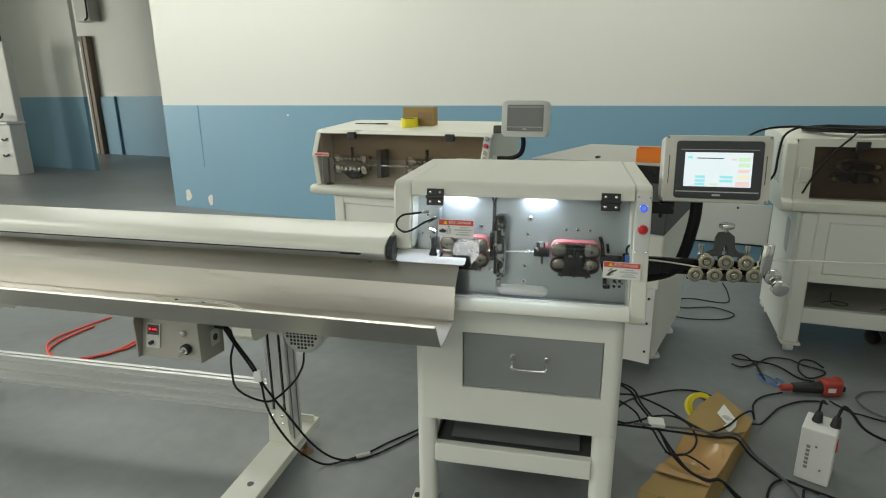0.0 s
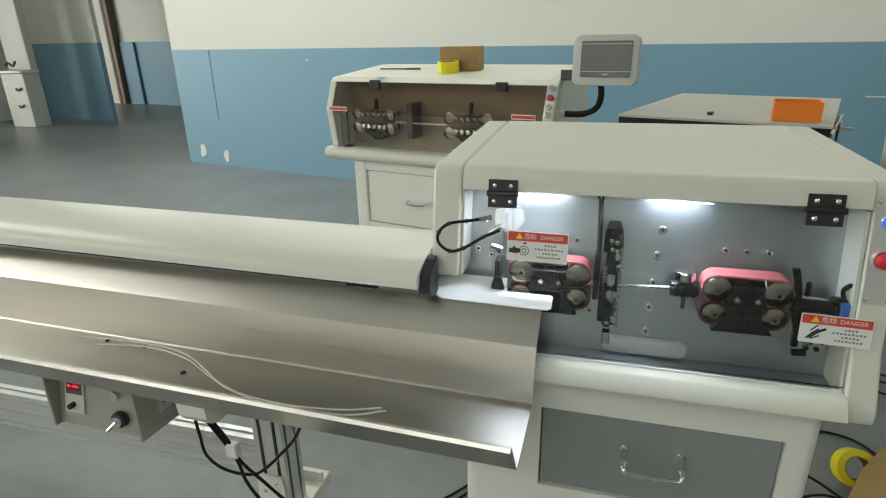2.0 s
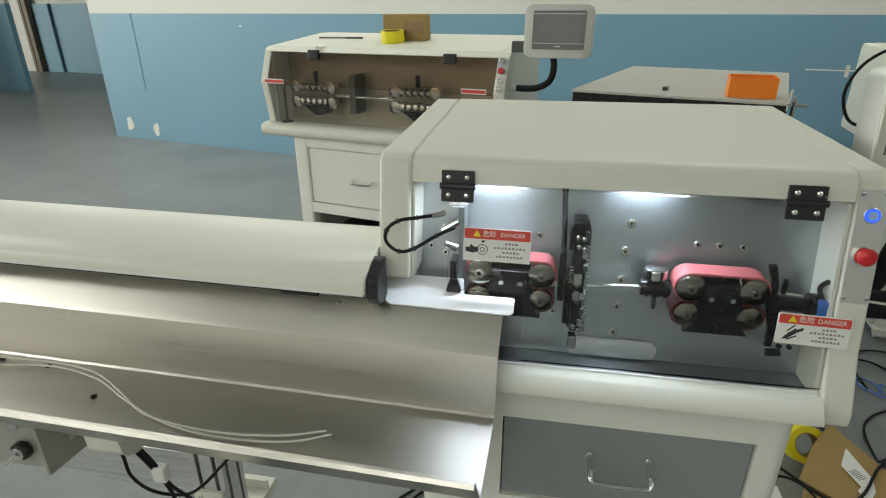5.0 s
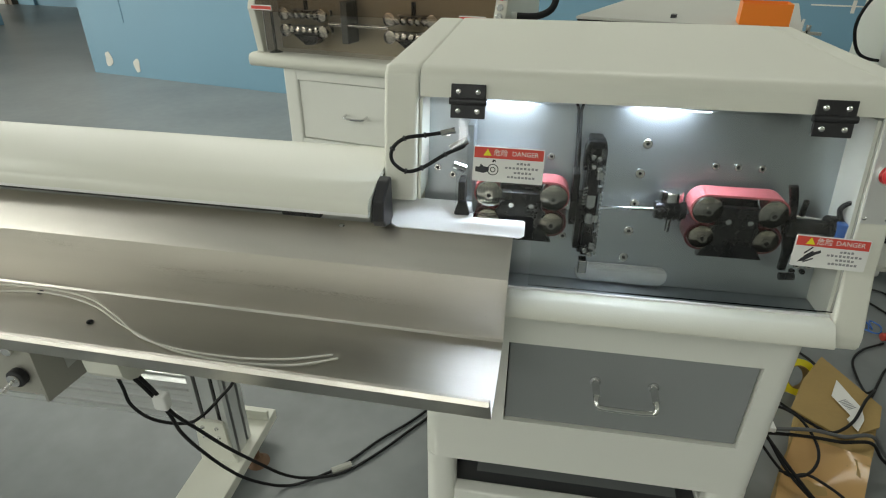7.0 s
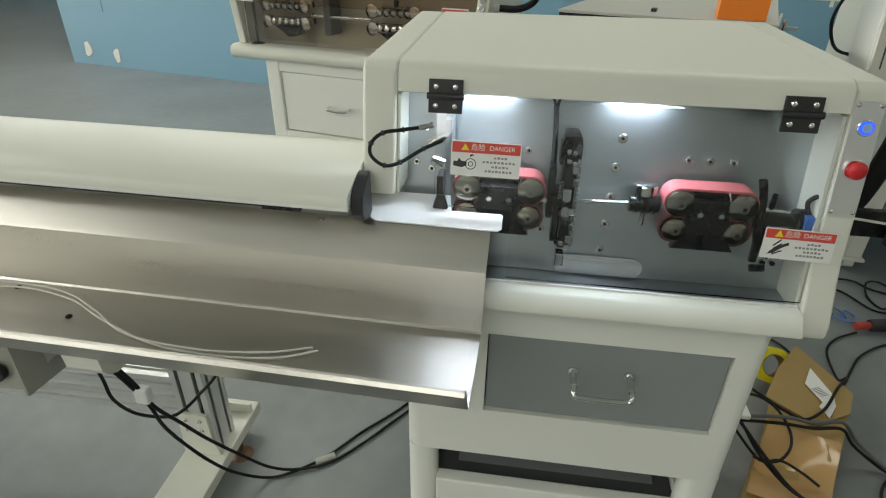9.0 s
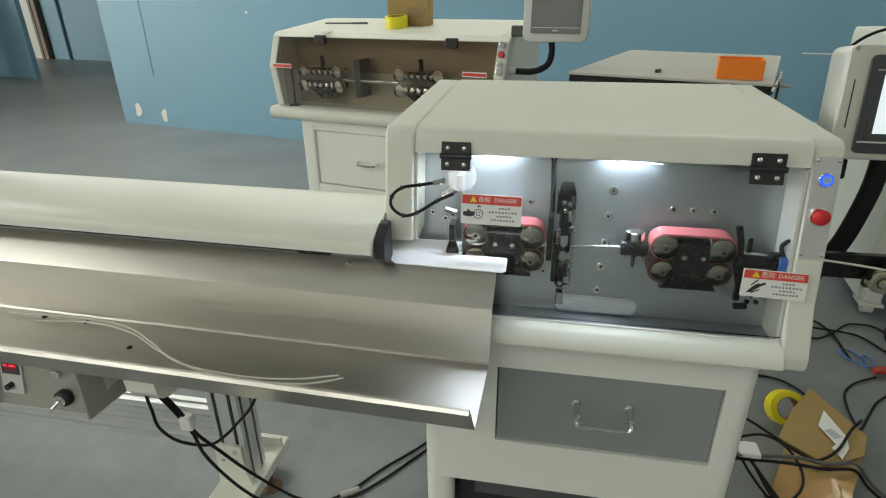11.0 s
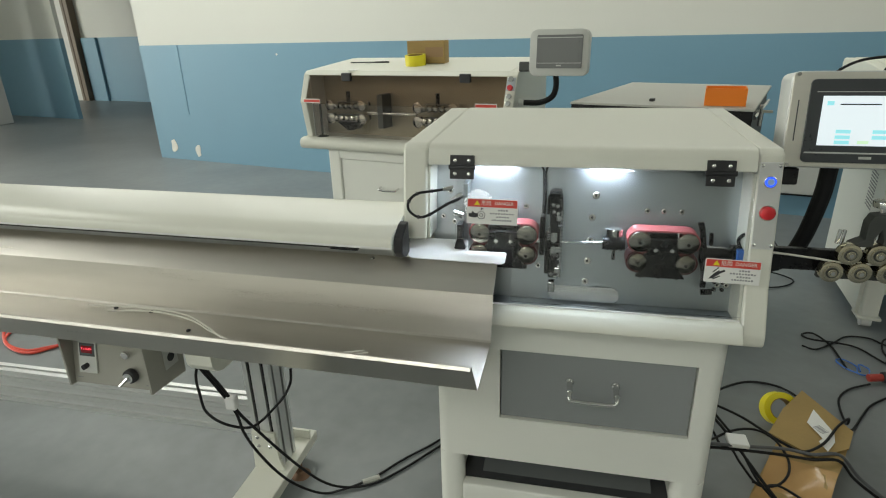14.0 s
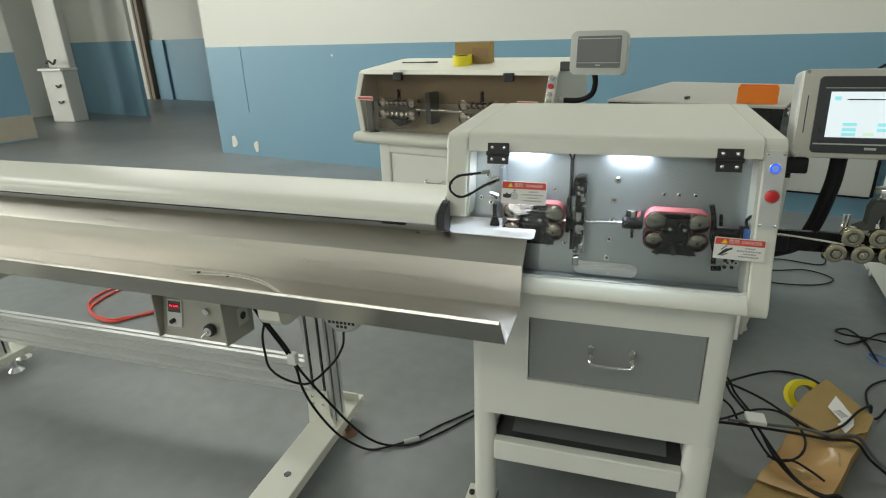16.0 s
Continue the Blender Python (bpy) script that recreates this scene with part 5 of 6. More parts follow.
part("apron", box(0.105, 0.93, 0.03, 0.05, 0.69, 0.735), CABINET, vc)
part("rail", box(0.105, 0.93, 0.03, 0.07, 0.165, 0.245, 0.005), CABINET, vc)
d4 = part("drawer", box(0.16, 0.93, 0.036, 0.4, 0.432, 0.688, 0.003), CABINET, vc, "cream drawer front")
part("drawer_stile", box(0.105, 0.157, 0.032, 0.05, 0.43, 0.69), CABINET, vc)
part("handle", cable([(0.42, 0.035, 0.56), (0.422, 0.01, 0.555), (0.43, 0.004, 0.553), (0.50, 0.004, 0.553), (0.508, 0.01, 0.555), (0.51, 0.035, 0.56)], 0.005, 10), CHROME, d4, "chrome bow handle")
part("shelf", box(0.06, 0.97, 0.07, 0.62, 0.20, 0.21), GREYTOP, vc)
part("inner_back", box(0.04, 0.99, 0.62, 0.632, 0.2, 0.735), GREYTOP, vc)
for k in range(12):
    part("vent_slot", prism([(0.16, 0.50 + k * 0.014), (0.24, 0.512 + k * 0.014), (0.24, 0.517 + k * 0.014), (0.16, 0.505 + k * 0.014)], 'x', 0.0185, 0.022), GREYINK, vc)
for k, (u, v) in enumerate(((0.30, 0.20), (0.55, 0.16))):
    scrap = thing("scrap_wire", "thin dark scrap wire lying on the cabinet shelf", "wire", M4, "scrap wires")
    part("strand", cable([(u - 0.06, v, 0.214), (u, v + 0.04, 0.214), (u + 0.06, v + 0.01, 0.216), (u + 0.03, v - 0.03, 0.214), (u - 0.02, v - 0.01, 0.222), (u - 0.01, v + 0.05, 0.26)], 0.0022, 6), RUBBER, scrap)
# cable coil on its lid
co = thing("cable_coil", "coil of black cable lying on the machine lid", "cable", M4)
random.seed(4)
for k in range(7):
    r = 0.12 + 0.012 * k
    ph = random.uniform(0, 6.3)
    part("turn", cable([(0.26 + r * 1.15 * math.cos(ph + a * 0.42) + random.uniform(-0.006, 0.006), 0.26 + r * 0.9 * math.sin(ph + a * 0.42), 1.112 + 0.006 * (k % 3) + random.uniform(0, 0.004)) for a in range(16)], 0.0058, 7, 4), RUBBER, co)
M4I = M4.inverted()
hang = [(1.55, 1.62, 1.118), (1.38, 1.50, 1.135), (1.317, 1.46, 1.14), (1.262, 1.45, 1.10), (1.25, 1.45, 1.01), (1.243, 1.45, 0.92), (1.19, 1.455, 0.868), (1.097, 1.46, 0.882), (1.055, 1.46, 0.964), (1.067, 1.46, 1.041), (1.113, 1.46, 1.10), (1.20, 1.48, 1.135), (1.36, 1.56, 1.140), (1.50, 1.66, 1.118)]
part("loose_end", cable([M4I @ Vector(p) for p in hang], 0.0055, 7), RUBBER, co, "cable end hanging down in a loop")
part("loose_end", cable([(0.24, 0.12, 1.12), (0.20, 0.02, 1.10), (0.13, -0.01, 1.03), (0.06, -0.03, 0.93), (0.015, -0.04, 0.83)], 0.0048, 7), RUBBER, co)
pg = thing("power_plug", "black moulded power plug beside the cable coil", "plug", M4 @ pose(0.42, 0.20, 1.115, 0, 0, 20))
soft(part("plug_body", ball((0, 0, 0.03), 0.035, (1.3, 0.9, 0.85)), BLACK, pg))

# ---------------------------------------------------------------- things on the floor
ct = thing("long_carton", "long battered brown carton lying on the floor", "box", pose(0.80, 0.40, 0.0))


def crumpled(bm, cuts, amount, dip=0.0):
    bmesh.ops.subdivide_edges(bm, edges=list(bm.edges), cuts=cuts, use_grid_fill=True)
    for v in bm.verts:
        v.co += noise.noise_vector(v.co * 6) * amount
        d = (v.co - Vector((0.0, -0.05, 0.11))).length
        if dip and v.co.z > 0.06 and d < 0.13:
            v.co.z -= dip * (1 - d / 0.13)
        v.co.z = max(0.001, v.co.z)
    return bm


# the box lies aslant; its far end is cut off at an angle by the opened flap
body = bmesh.new()
quad = [(0.195, 0.145), (-0.075, -0.37), (-0.255, -0.35), (0.112, 0.325)]
loop = []
for i in range(4):
    a, c = Vector(quad[i]), Vector(quad[(i + 1) % 4])
    n = 3 if i in (1, 3) else 9
    loop += [a.lerp(c, k / n) for k in range(n)]
lowv = [body.verts.new((p.x, p.y, 0.0)) for p in loop]
topv = [body.verts.new((p.x * 0.99, p.y * 0.99, 0.115)) for p in loop]
for i in range(len(loop)):
    j = (i + 1) % len(loop)
    body.faces.new((lowv[i], lowv[j], topv[j], topv[i]))
body.faces.new(lowv[::-1])
# top as a grid between the two long sides
cols = 6
left = [Vector(quad[3]).lerp(Vector(quad[2]), k / 9) for k in range(10)]
right = [Vector(quad[0]).lerp(Vector(quad[1]), k / 9) for k in range(10)]
grid = [[body.verts.new(((l.x + (r.x - l.x) * c / cols) * 0.99, (l.y + (r.y - l.y) * c / cols) * 0.99, 0.115)) for c in range(cols + 1)] for l, r in zip(left, right)]
for i in range(9):
    for c in range(cols):
        body.faces.new((grid[i][c], grid[i][c + 1], grid[i + 1][c + 1], grid[i + 1][c]))
bmesh.ops.remove_doubles(body, verts=body.verts, dist=0.002)
for v in body.verts:
    v.co += noise.noise_vector(v.co * 6) * 0.012
    d = (v.co - Vector((-0.07, -0.12, 0.11))).length
    if v.co.z > 0.06 and d < 0.13:
        v.co.z -= 0.065 * (1 - d / 0.13)
    v.co.z = max(0.0, v.co.z)
part("body", body, CARD, ct)
fl = crumpled(prism([(0.122, 0.330), (0.197, 0.135), (0.155, 0.055), (0.05, -0.005), (-0.045, 0.09), (0.03, 0.215)], 'z', 0.121, 0.125), 1, 0.004)
part("flap", fl, CARD, ct, "open top flap")
sk = prism([(0.120, 0.222), (0.131, 0.150), (0.138, 0.110), (0.124, 0.066), (0.089, 0.020), (0.080, 0.062), (0.096, 0.078), (0.078, 0.150)], 'z', 0.1305, 0.1315)
part("paper_sticker", sk, PAPER, ct, "white torn shipping label")
bars = bmesh.new()
for k in range(7):
    box(-0.018 + 0.005 * k, -0.0155 + 0.005 * k, -0.013, 0.013, 0.1317, 0.132, bm=bars)
bars.transform(pose(0.106, 0.118, 0, 0, 0, -62))
part("print_bars", bars, GREYINK, ct)
tape = bmesh.new()
rows = [[tape.verts.new((x0 + (x1 - x0) * t, y0 + (y1 - y0) * t, 0.1185)) for t in (0, 0.33, 0.66, 1)] for x0, y0, x1, y1 in ((-0.065, 0.0, 0.09, -0.055), (-0.105, -0.075, 0.05, -0.13), (-0.15, -0.155, 0.005, -0.21), (-0.195, -0.24, -0.04, -0.29))]
for a, c in zip(rows, rows[1:]):
    for i in range(3):
        tape.faces.new((a[i], a[i + 1], c[i + 1], c[i]))
bmesh.ops.subdivide_edges(tape, edges=list(tape.edges), cuts=3, use_grid_fill=True)
for v in tape.verts:
    v.co.z += noise.noise(v.co * 14) * 0.006 + noise.noise(v.co * 6) * 0.004 + 0.003
    d = (v.co - Vector((-0.07, -0.12, 0.11))).length
    if d < 0.13:
        v.co.z -= 0.065 * (1 - d / 0.13)
soft(part("parcel_tape", tape, CARDTAPE, ct, "shiny brown parcel tape"), 80)
tape_roll("tape_roll", "yellow tape roll leaning on the long carton", pose(0.852, 0.715, 0.058, 58, 0, 4), 0.055, 0.045, 0.036)

wb = thing("voltage_converter", "white metal voltage converter box with plugged cables", "converter", pose(1.171, 0.411, 0.0, 0, 0, -28) @ Matrix.Diagonal((0.82, 0.92, 0.93, 1)))
shell = prism([(-0.062, 0.0), (0.062, 0.0), (0.062, 0.215), (-0.062, 0.215)], 'y', -0.045, 0.09, 0.006, 3)
part("shell", shell, WHITEP, wb)
for x, z in ((0.0, 0.15), (0.025, 0.06)):
    part("screw", rod((x, -0.047, z), (x, -0.0445, z), 0.0045, 10), CHROME, wb)
for k in range(6):
    part("maker_mark", box(-0.034, -0.020, -0.0465, -0.0448, 0.052 + 0.017 * k, 0.064 + 0.017 * k), GREYINK, wb)
for x in (-0.02, 0.045):
    soft(part("plug", rod((x, 0.03, 0.212), (x + 0.004, 0.03, 0.255), 0.021, 16, 0.013, 0.004), BLACK, wb, "black plug"))
part("rocker_switch", box(0.060, 0.067, 0.01, 0.05, 0.12, 0.16, 0.002), RED, wb, "red rocker switch")

tube = thing("hollow_tube", "grey hollow tube lying on the floor under the cabinet", "tube", pose(1.90, 1.66, 0.046, 0, 0, 35))
tb = bmesh.new()
rings = [[tb.verts.new((x, q * math.cos(a * math.pi / 12), q * math.sin(a * math.pi / 12))) for a in range(24)] for q, x in ((0.046, 0.0), (0.046, 0.55), (0.039, 0.55), (0.039, 0.0))]
for i in range(4):
    for a in range(24):
        tb.faces.new((rings[i][a], rings[i][(a + 1) % 24], rings[(i + 1) % 4][(a + 1) % 24], rings[(i + 1) % 4][a]))
soft(part("wall", tb, DARKIN, tube))
dl = thing("power_tool", "red and black hand-held power tool lying on the floor", "tool", pose(1.41, 1.04, 0.0, 0, 0, 7) @ Matrix.Diagonal((0.8, 0.8, 0.8, 1)))
bd = rod((-0.13, 0, 0.035), (0.03, 0, 0.04), 0.026, 18, 0.033, 0.006)
soft(part("grip", bd, BLACK, dl, "black rubber grip"))
hd = box(0.02, 0.12, -0.04, 0.04, 0.005, 0.085, 0.014, 3)
soft(part("housing", hd, TOOLRED, dl, "red plastic housing"), 60)
soft(part("motor_cap", rod((0.09, 0.03, 0.045), (0.14, 0.05, 0.05), 0.036, 18, w=0.006), TOOLRED, dl))
soft(part("nose", rod((-0.19, 0, 0.03), (-0.12, 0, 0.034), 0.018, 16, w=0.003), TOOLRED, dl))
part("name_plate", box(0.04, 0.08, -0.042, -0.039, 0.03, 0.055), PAPER, dl)
part("trigger", box(0.125, 0.15, -0.01, 0.01, 0.02, 0.05, 0.004), BLACK, dl)

gr = "cables on the floor"
FL = 0.008

def floor_cable(pts, r, material=RUBBER, label="black power cable lying in loose loops on the floor"):
    return tagged(part("floor_cable", cable(pts, r * 0.7), material), label, "cable", gr)


GREYSHEATH = paint("grey cable sheath", (0.10, 0.105, 0.11), 0.45, vary=0.15, scale=30, bump=0.02)
# from the cabinet round the far end of the carton
floor_cable([(0.46, 0.34, 0.20), (0.56, 0.58, 0.13), (0.686, 0.80, 0.05), (0.822, 0.94, FL), (0.916, 0.934, FL), (0.973, 0.876, FL), (1.00, 0.78, FL)], 0.0062)
# over the carton to the power tool
floor_cable([(0.46, 0.38, 0.26), (0.556, 0.50, 0.20), (0.608, 0.535, 0.17), (0.681, 0.515, 0.15), (0.738, 0.465, 0.14), (0.774, 0.425, 0.138), (0.818, 0.40, 0.136), (0.885, 0.445, 0.138), (0.956, 0.536, 0.138), (1.012, 0.60, 0.125), (1.065, 0.71, 0.03), (1.109, 0.873, FL), (1.17, 0.952, FL), (1.262, 1.005, FL)], 0.0055)
# from the carton to the converter
floor_cable([(1.00, 0.61, 0.06), (1.06, 0.68, 0.025), (1.092, 0.71, 0.012), (1.148, 0.788, FL), (1.209, 0.865, FL), (1.306, 0.935, FL), (1.385, 0.955, FL), (1.38, 0.86, 0.05), (1.274, 0.63, 0.17), (1.19, 0.475, 0.262), (1.170, 0.443, 0.236)], 0.0055)
# a loop on the carton
floor_cable([(0.46, 0.26, 0.24), (0.507, 0.295, 0.20), (0.56, 0.361, 0.17), (0.635, 0.429, 0.16), (0.705, 0.459, 0.15), (0.753, 0.434, 0.14), (0.77, 0.376, 0.13), (0.757, 0.316, 0.13), (0.727, 0.274, 0.125), (0.69, 0.253, 0.125), (0.651, 0.264, 0.125)], 0.0050)
# two thicker lines across the carton
floor_cable([(0.46, 0.24, 0.22), (0.497, 0.28, 0.20), (0.553, 0.329, 0.17), (0.657, 0.358, 0.15), (0.759, 0.377, 0.135), (0.831, 0.372, 0.135), (0.905, 0.385, 0.130), (0.965, 0.400, 0.06), (1.049, 0.375, FL), (1.114, 0.331, FL), (1.211, 0.28, FL), (1.306, 0.22, FL), (1.6, 0.06, FL)], 0.0062)
floor_cable([(0.553, 0.331, 0.181), (0.657, 0.362, 0.162), (0.763, 0.388, 0.148), (0.834, 0.38, 0.146), (0.91, 0.398, 0.140), (0.98, 0.41, 0.06), (1.062, 0.339, 0.016), (1.086, 0.242, FL), (1.091, 0.172, FL), (1.08, 0.02, FL)], 0.0068, GREYSHEATH, "thick grey cable laid across the carton to the floor")
# the tagged bundle
floor_cable([(0.46, 0.50, 0.26), (0.549, 0.495, 0.22), (0.577, 0.459, 0.19), (0.617, 0.387, 0.17), (0.648, 0.321, 0.15), (0.679, 0.24, 0.135), (0.709, 0.178, 0.125), (0.753, 0.133, 0.125), (0.80, 0.142, 0.125), (0.87, 0.175, 0.05), (0.92, 0.20, FL), (1.004, 0.178, FL)], 0.0062)
floor_cable([(0.46, 0.52, 0.25), (0.56, 0.511, 0.22), (0.589, 0.462, 0.19), (0.628, 0.393, 0.168), (0.645, 0.335, 0.15), (0.662, 0.266, 0.135), (0.687, 0.213, 0.125), (0.713, 0.168, 0.125), (0.76, 0.139, 0.125), (0.80, 0.15, 0.122), (0.865, 0.185, 0.04), (0.91, 0.205, FL)], 0.0055)
floor_cable([(0.46, 0.42, 0.24), (0.558, 0.403, 0.19), (0.591, 0.373, 0.15), (0.626, 0.382, 0.13), (0.641, 0.338, 0.12), (0.665, 0.258, 0.122), (0.713, 0.261, 0.125), (0.751, 0.23, 0.125), (0.778, 0.199, 0.122)], 0.0050)
# loops in front of the converter
floor_cable([(1.155, 0.301, FL), (1.119, 0.322, FL), (1.10, 0.284, FL), (1.074, 0.223, FL), (1.01, 0.135, FL), (0.95, 0.0, FL)], 0.0055)
floor_cable([(1.10, 0.345, FL), (1.058, 0.357, FL), (1.008, 0.311, FL), (0.969, 0.22, FL), (0.944, 0.126, FL), (0.96, -0.05, FL)], 0.0055)
# tangle round the power tool
floor_cable([(1.222, 1.102, FL), (1.226, 1.164, FL), (1.229, 1.286, FL), (1.196, 1.377, FL), (1.146, 1.358, FL), (1.163, 1.312, 0.014), (1.251, 1.289, 0.018), (1.33, 1.277, FL), (1.386, 1.166, FL), (1.445, 1.143, FL)], 0.0058)
floor_cable([(1.112, 1.253, 0.012), (1.159, 1.237, FL), (1.244, 1.30, FL), (1.323, 1.37, FL), (1.409, 1.37, FL), (1.45, 1.317, FL), (1.522, 1.271, FL), (1.512, 1.226, FL), (1.43, 1.176, FL), (1.414, 1.255, FL), (1.455, 1.353, 0.014), (1.516, 1.373, FL), (1.539, 1.306, FL)], 0.0055)
floor_cable([(1.427, 0.945, 0.02), (1.481, 0.891, FL), (1.522, 0.869, FL), (1.623, 0.823, FL), (2.0, 0.70, FL)], 0.0055)
floor_cable([(1.80, 1.12, FL), (1.649, 1.093, FL), (1.588, 1.056, FL), (1.557, 1.006, FL), (1.561, 0.936, FL), (1.607, 0.868, FL), (1.75, 0.78, FL)], 0.0055, GREYSHEATH, "grey hose curled on the floor beside the power tool")
# from the converter away
floor_cable([(1.218, 0.418, 0.236), (1.245, 0.445, 0.262), (1.31, 0.52, 0.20), (1.416, 0.628, 0.08), (1.533, 0.68, FL), (1.66, 0.60, FL), (2.0, 0.48, FL)], 0.0075)
# behind the inlet, by the wall
floor_cable([(0.86, 1.92, FL), (1.00, 1.84, FL), (1.20, 1.86, FL), (1.30, 1.96, FL), (1.20, 2.06, FL), (1.02, 2.02, FL), (0.96, 2.14, FL), (1.10, 2.20, FL), (1.30, 2.16, FL), (1.36, 2.36, FL), (1.34, 2.44, 0.05)], 0.0055)
tg = box(0.605, 0.660, 0.345, 0.395, 0.163, 0.178, 0.004)
tagged(part("cable_tag", tg, WHITEP), "white paper tag on the cables beside the carton", "tag")
scx = bmesh.new()
cable([(1.25, 1.06, FL), (1.21, 1.10, FL), (1.19, 1.17, FL), (1.23, 1.19, FL), (1.27, 1.13, FL), (1.25, 1.06, FL), (1.29, 1.05, FL), (1.32, 1.11, FL), (1.29, 1.15, FL), (1.27, 1.08, FL)], 0.0032, bm=scx)
bmesh.ops.scale(scx, vec=(0.75, 0.75, 1.0), space=pose(-1.25, -1.12, 0), verts=scx.verts[:])
tagged(part("scissors", scx, BLUEP), "scissors with blue plastic grips on the floor", "scissors")
for pts in ([(-2.40, 1.18, FL), (-2.433, 1.082, FL), (-2.457, 0.971, FL), (-2.473, 0.868, FL), (-2.439, 0.767, FL), (-2.308, 0.668, FL), (-2.175, 0.640, FL), (-2.102, 0.68, FL), (-2.027, 0.74, FL), (-2.005, 0.838, FL), (-1.996, 0.923, FL), (-1.947, 1.001, FL)],
            [(-2.393, 1.04, FL), (-2.413, 0.926, FL), (-2.41, 0.806, FL), (-2.365, 0.703, FL), (-2.245, 0.637, FL), (-2.137, 0.625, FL), (-2.085, 0.675, FL), (-2.030, 0.758, FL), (-1.980, 0.819, FL), (-1.973, 0.894, FL), (-1.912, 0.957, FL)]):
    tagged(part("air_hose", cable(pts, 0.0065), REDHOSE), "red air hose looped on the floor", "hose", "red hoses")

# ---------------------------------------------------------------- along the walls
def on_room(name, label, category, u, v, z, rz=0):
    return thing(name, label, category, ROOM @ pose(u, v, z, 0, 0, rz))


pb = on_room("wall_panel", "pale grey sheet metal panel fixed low on the wall", "panel", 6.12, -0.022, 0.16)
part("board", box(-0.27, 0.26, -0.02, 0.016, 0.0, 0.31, 0.003), HMILIGHT, pb)
part("edge_strip", box(0.26, 0.278, -0.022, 0.016, 0.0, 0.31), BLACKSTEEL, pb)
part("edge_strip", box(-0.27, 0.26, -0.022, 0.016, -0.012, 0.0), BLACKSTEEL, pb)
part("bolt", rod((0.03, -0.026, 0.28), (0.03, -0.02, 0.28), 0.010, 12), IRON, pb)
# patches of filler, marks and a shallow pipe chase on the wall
for u, z, w, h in ((0.24, 0.148, 0.085, 0.16), (0.60, 0.110, 0.07, 0.15)):
    pts = [(u + w / 2 * (1 + 0.25 * math.sin(3 * a + u * 9)) * math.cos(a), z + h / 2 * (1 + 0.2 * math.sin(2 * a + 1)) * math.sin(a)) for a in [i * math.pi / 9 for i in range(18)]]
    room_part("wall_patch", prism(pts, 'y', -0.010, -0.003), FILLER, "white filler patch on the blue wall", "patch")
room_part("wall_mark", prism(rounded(1.84, 1.10, 0.02, 0.018, 0.006), 'y', -0.007, -0.003), FILLER, "small white chip in the blue paint", "mark")
room_part("chalk_mark", box(6.15, 6.50, -0.006, -0.003, 0.884, 0.892), FILLER, "white chalk line on the blue wall", "mark")
room_part("chalk_mark", box(6.36, 6.38, -0.006, -0.003, 0.85, 0.92), FILLER, "white chalk tick on the blue wall", "mark")
ridge = box(0.545, 0.56, -0.010, -0.003, 0.5, WAINSCOT)
room_part("paint_ridge", ridge, WALLB, "raised vertical seam under the blue paint", "seam")
# the passage: a door with its frame, a pillar and clutter
fr = on_room("passage_door", "pale door in a brown wooden frame at the passage end", "door", -7.55, 4.0, 0)
tagged(fr, kind="structure")
part("door_leaf", box(-0.45, 0.45, -0.02, 0.03, 0.0, 2.50), DOORW, fr, "pale painted door leaf")
for x0, x1, z0, z1 in ((0.45, 0.52, 0, 2.6), (0.55, 0.66, 0, 2.6), (-0.62, -0.45, 0, 2.6), (-0.45, 0.45, 2.5, 2.6)):
    part("door_frame", box(x0, x1, -0.06, 0.09, z0, z1), WOOD, fr, "brown wooden door frame")
eb2 = on_room("electrical_box", "grey electrical box with a drooping cable on the wall", "box", -6.65, 3.98, 2.88)
part("case", box(-0.30, 0.16, -0.14, 0.11, 0, 0.60, 0.01), GREYTOP, eb2)
part("cable", cable([(0.10, -0.15, 0.6), (0.14, -0.17, 0.3), (0.10, -0.16, 0.08), (0.0, -0.15, 0.02)], 0.018), RUBBER, eb2)
pil = on_room("wall_pillar", "square pillar with blue foot and bare tan patch", "pillar", -3.62, -0.55, 0)
tagged(pil, kind="structure")
part("shaft", box(-0.55, 0.02, -0.9, 0.25, WAINSCOT, HIGH), WALLW, pil)
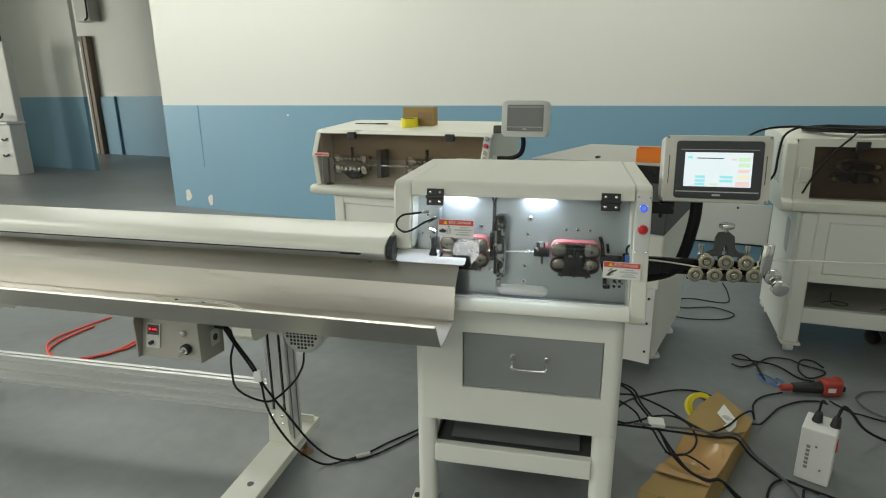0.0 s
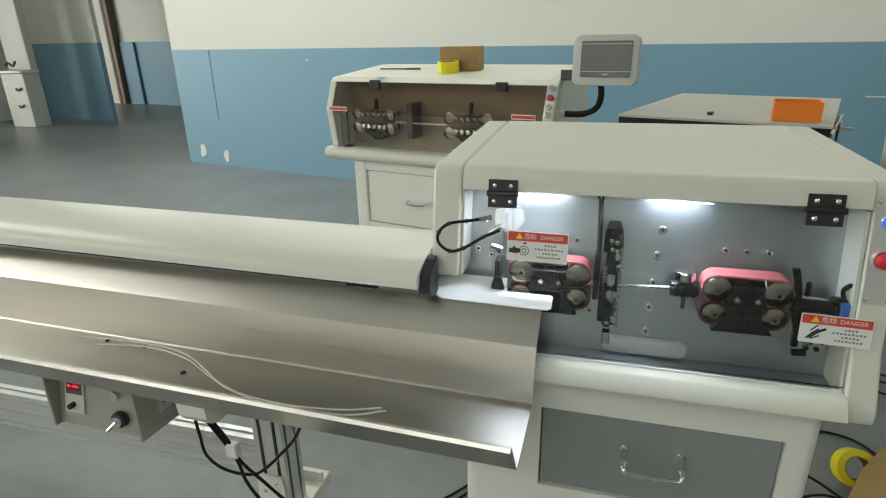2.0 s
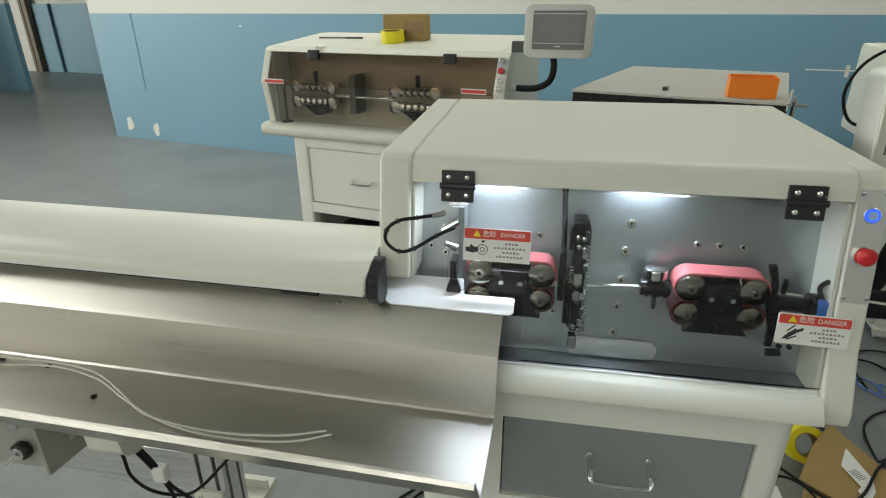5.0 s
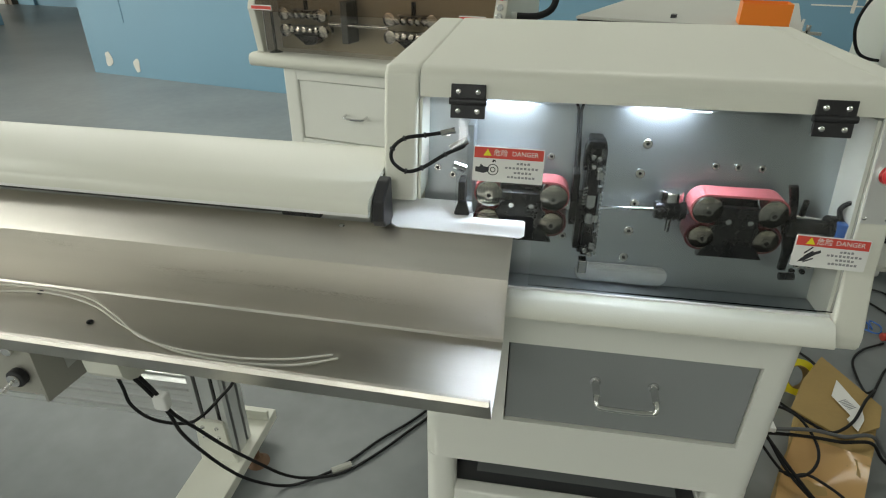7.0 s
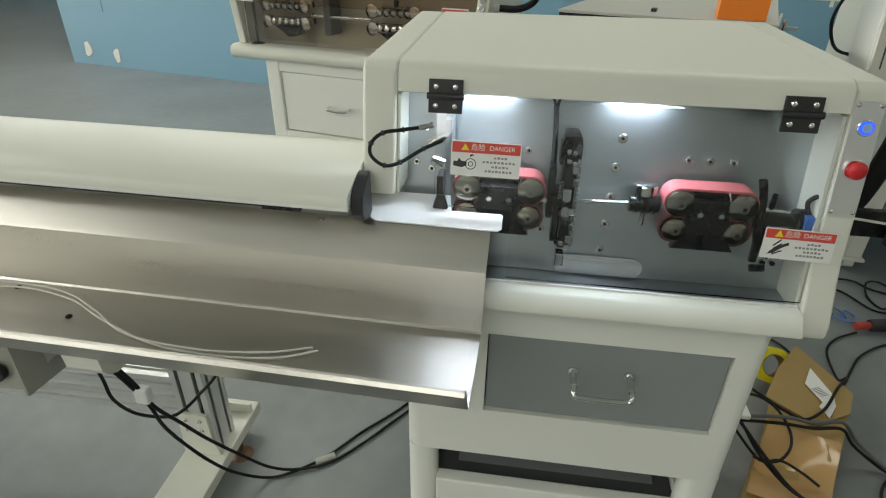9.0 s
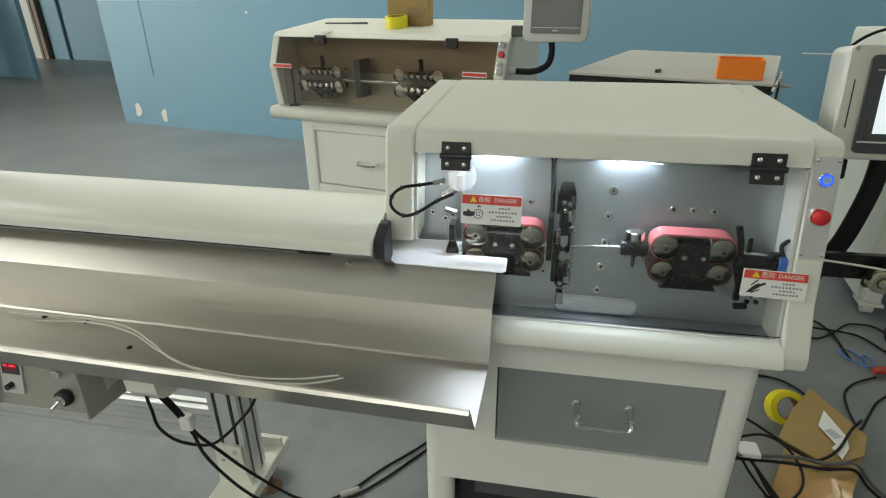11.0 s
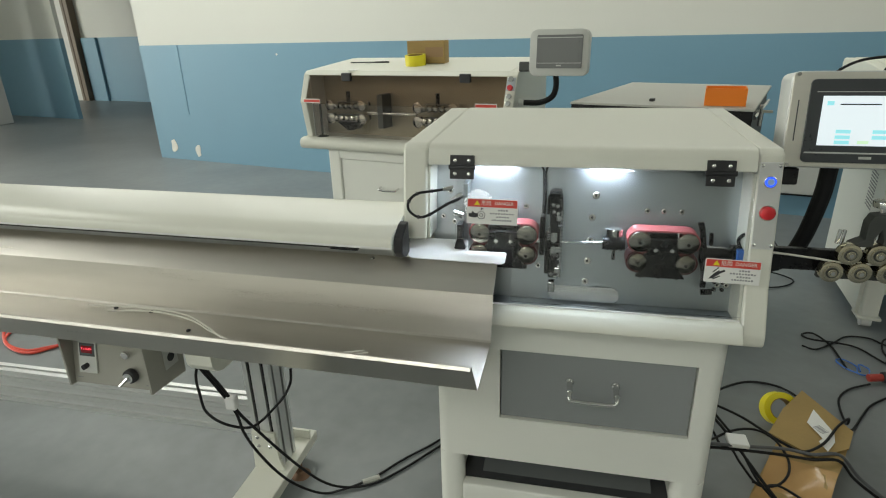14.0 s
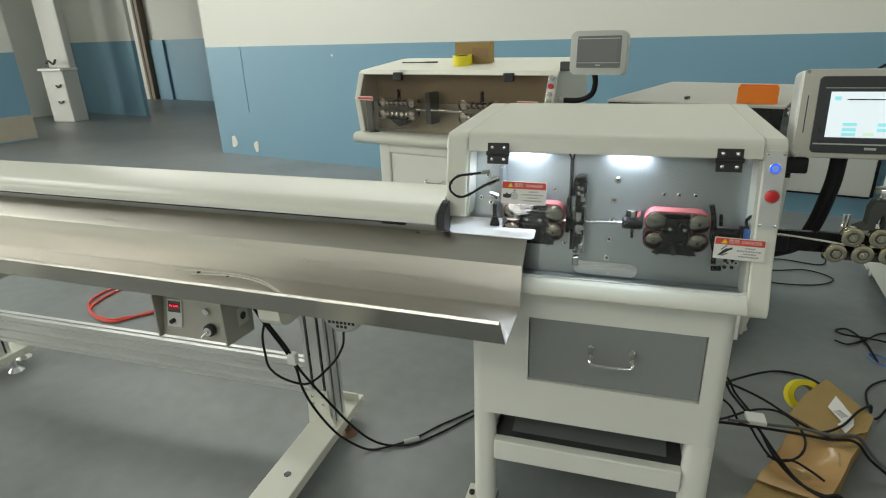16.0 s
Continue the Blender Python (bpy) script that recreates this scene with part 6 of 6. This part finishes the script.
part("base", box(-0.55, 0.024, -0.9, 0.254, 0.0, WAINSCOT), WALLB, pil, "blue painted foot of the pillar")
part("bare_patch", box(-0.2, 0.030, -0.3, 0.256, 0.02, 0.35), TAN, pil, "bare tan plaster patch")
room_part("wall_pilaster", box(-6.86, -6.40, 4.04, 4.09, 0, 1.3), WALLB, "shallow blue pilaster beside the passage door", "pilaster")
room_part("wall_trim", box(-6.36, -6.28, 1.80, 1.874, 0, 2.5), WOOD, "brown wooden upright at the end of the wall", "trim")
wc = on_room("tall_cupboard", "tall pale cupboard with a shelf of dark odds and ends", "cupboard", -5.15, 1.05, 0, 12)
part("base", box(-0.24, 0.24, -0.15, 0.15, 0.0, 0.86, 0.015), DOORW, wc)
part("shelf", box(-0.26, 0.26, -0.20, 0.15, 0.86, 0.90, 0.01), WHITEP, wc)
part("upper_panel", box(-0.24, 0.24, 0.02, 0.15, 0.90, 2.2, 0.015), DOORW, wc)
for x, z in ((0.05, 0.35), (0.08, 0.62)):
    part("hook", cable([(x - 0.05, -0.16, z), (x, -0.17, z - 0.03), (x + 0.07, -0.16, z + 0.01)], 0.012), IRON, wc)
part("hook", cable([(-0.1, -0.12, 0.98), (-0.03, -0.13, 1.02), (0.05, -0.12, 0.97), (0.12, -0.12, 1.04)], 0.018), IRON, wc)

# ---------------------------------------------------------------- round work lamp behind the viewer, mirrored in the guard
wl = thing("work_lamp", "round white work lamp on a black floor stand", "lamp", pose(-0.62, -3.63, 0.0, 0, 0, 0))
part("lamp_face", rod((0, 0.012, 1.232), (0, 0.016, 1.232), 0.125, 32), glow("lit lamp diffuser", (1.0, 1.0, 0.98), 9.0), wl, "lit white diffuser")
part("lamp_shell", rod((0, -0.05, 1.232), (0, 0.012, 1.232), 0.10, 32, 0.135), BLACK, wl)
part("pole", rod((0, -0.03, 0.02), (0, -0.03, 1.2), 0.014, 14), BLACKSTEEL, wl)
part("base", rod((0, -0.03, 0.0), (0, -0.03, 0.025), 0.17, 28, w=0.006), BLACKSTEEL, wl)
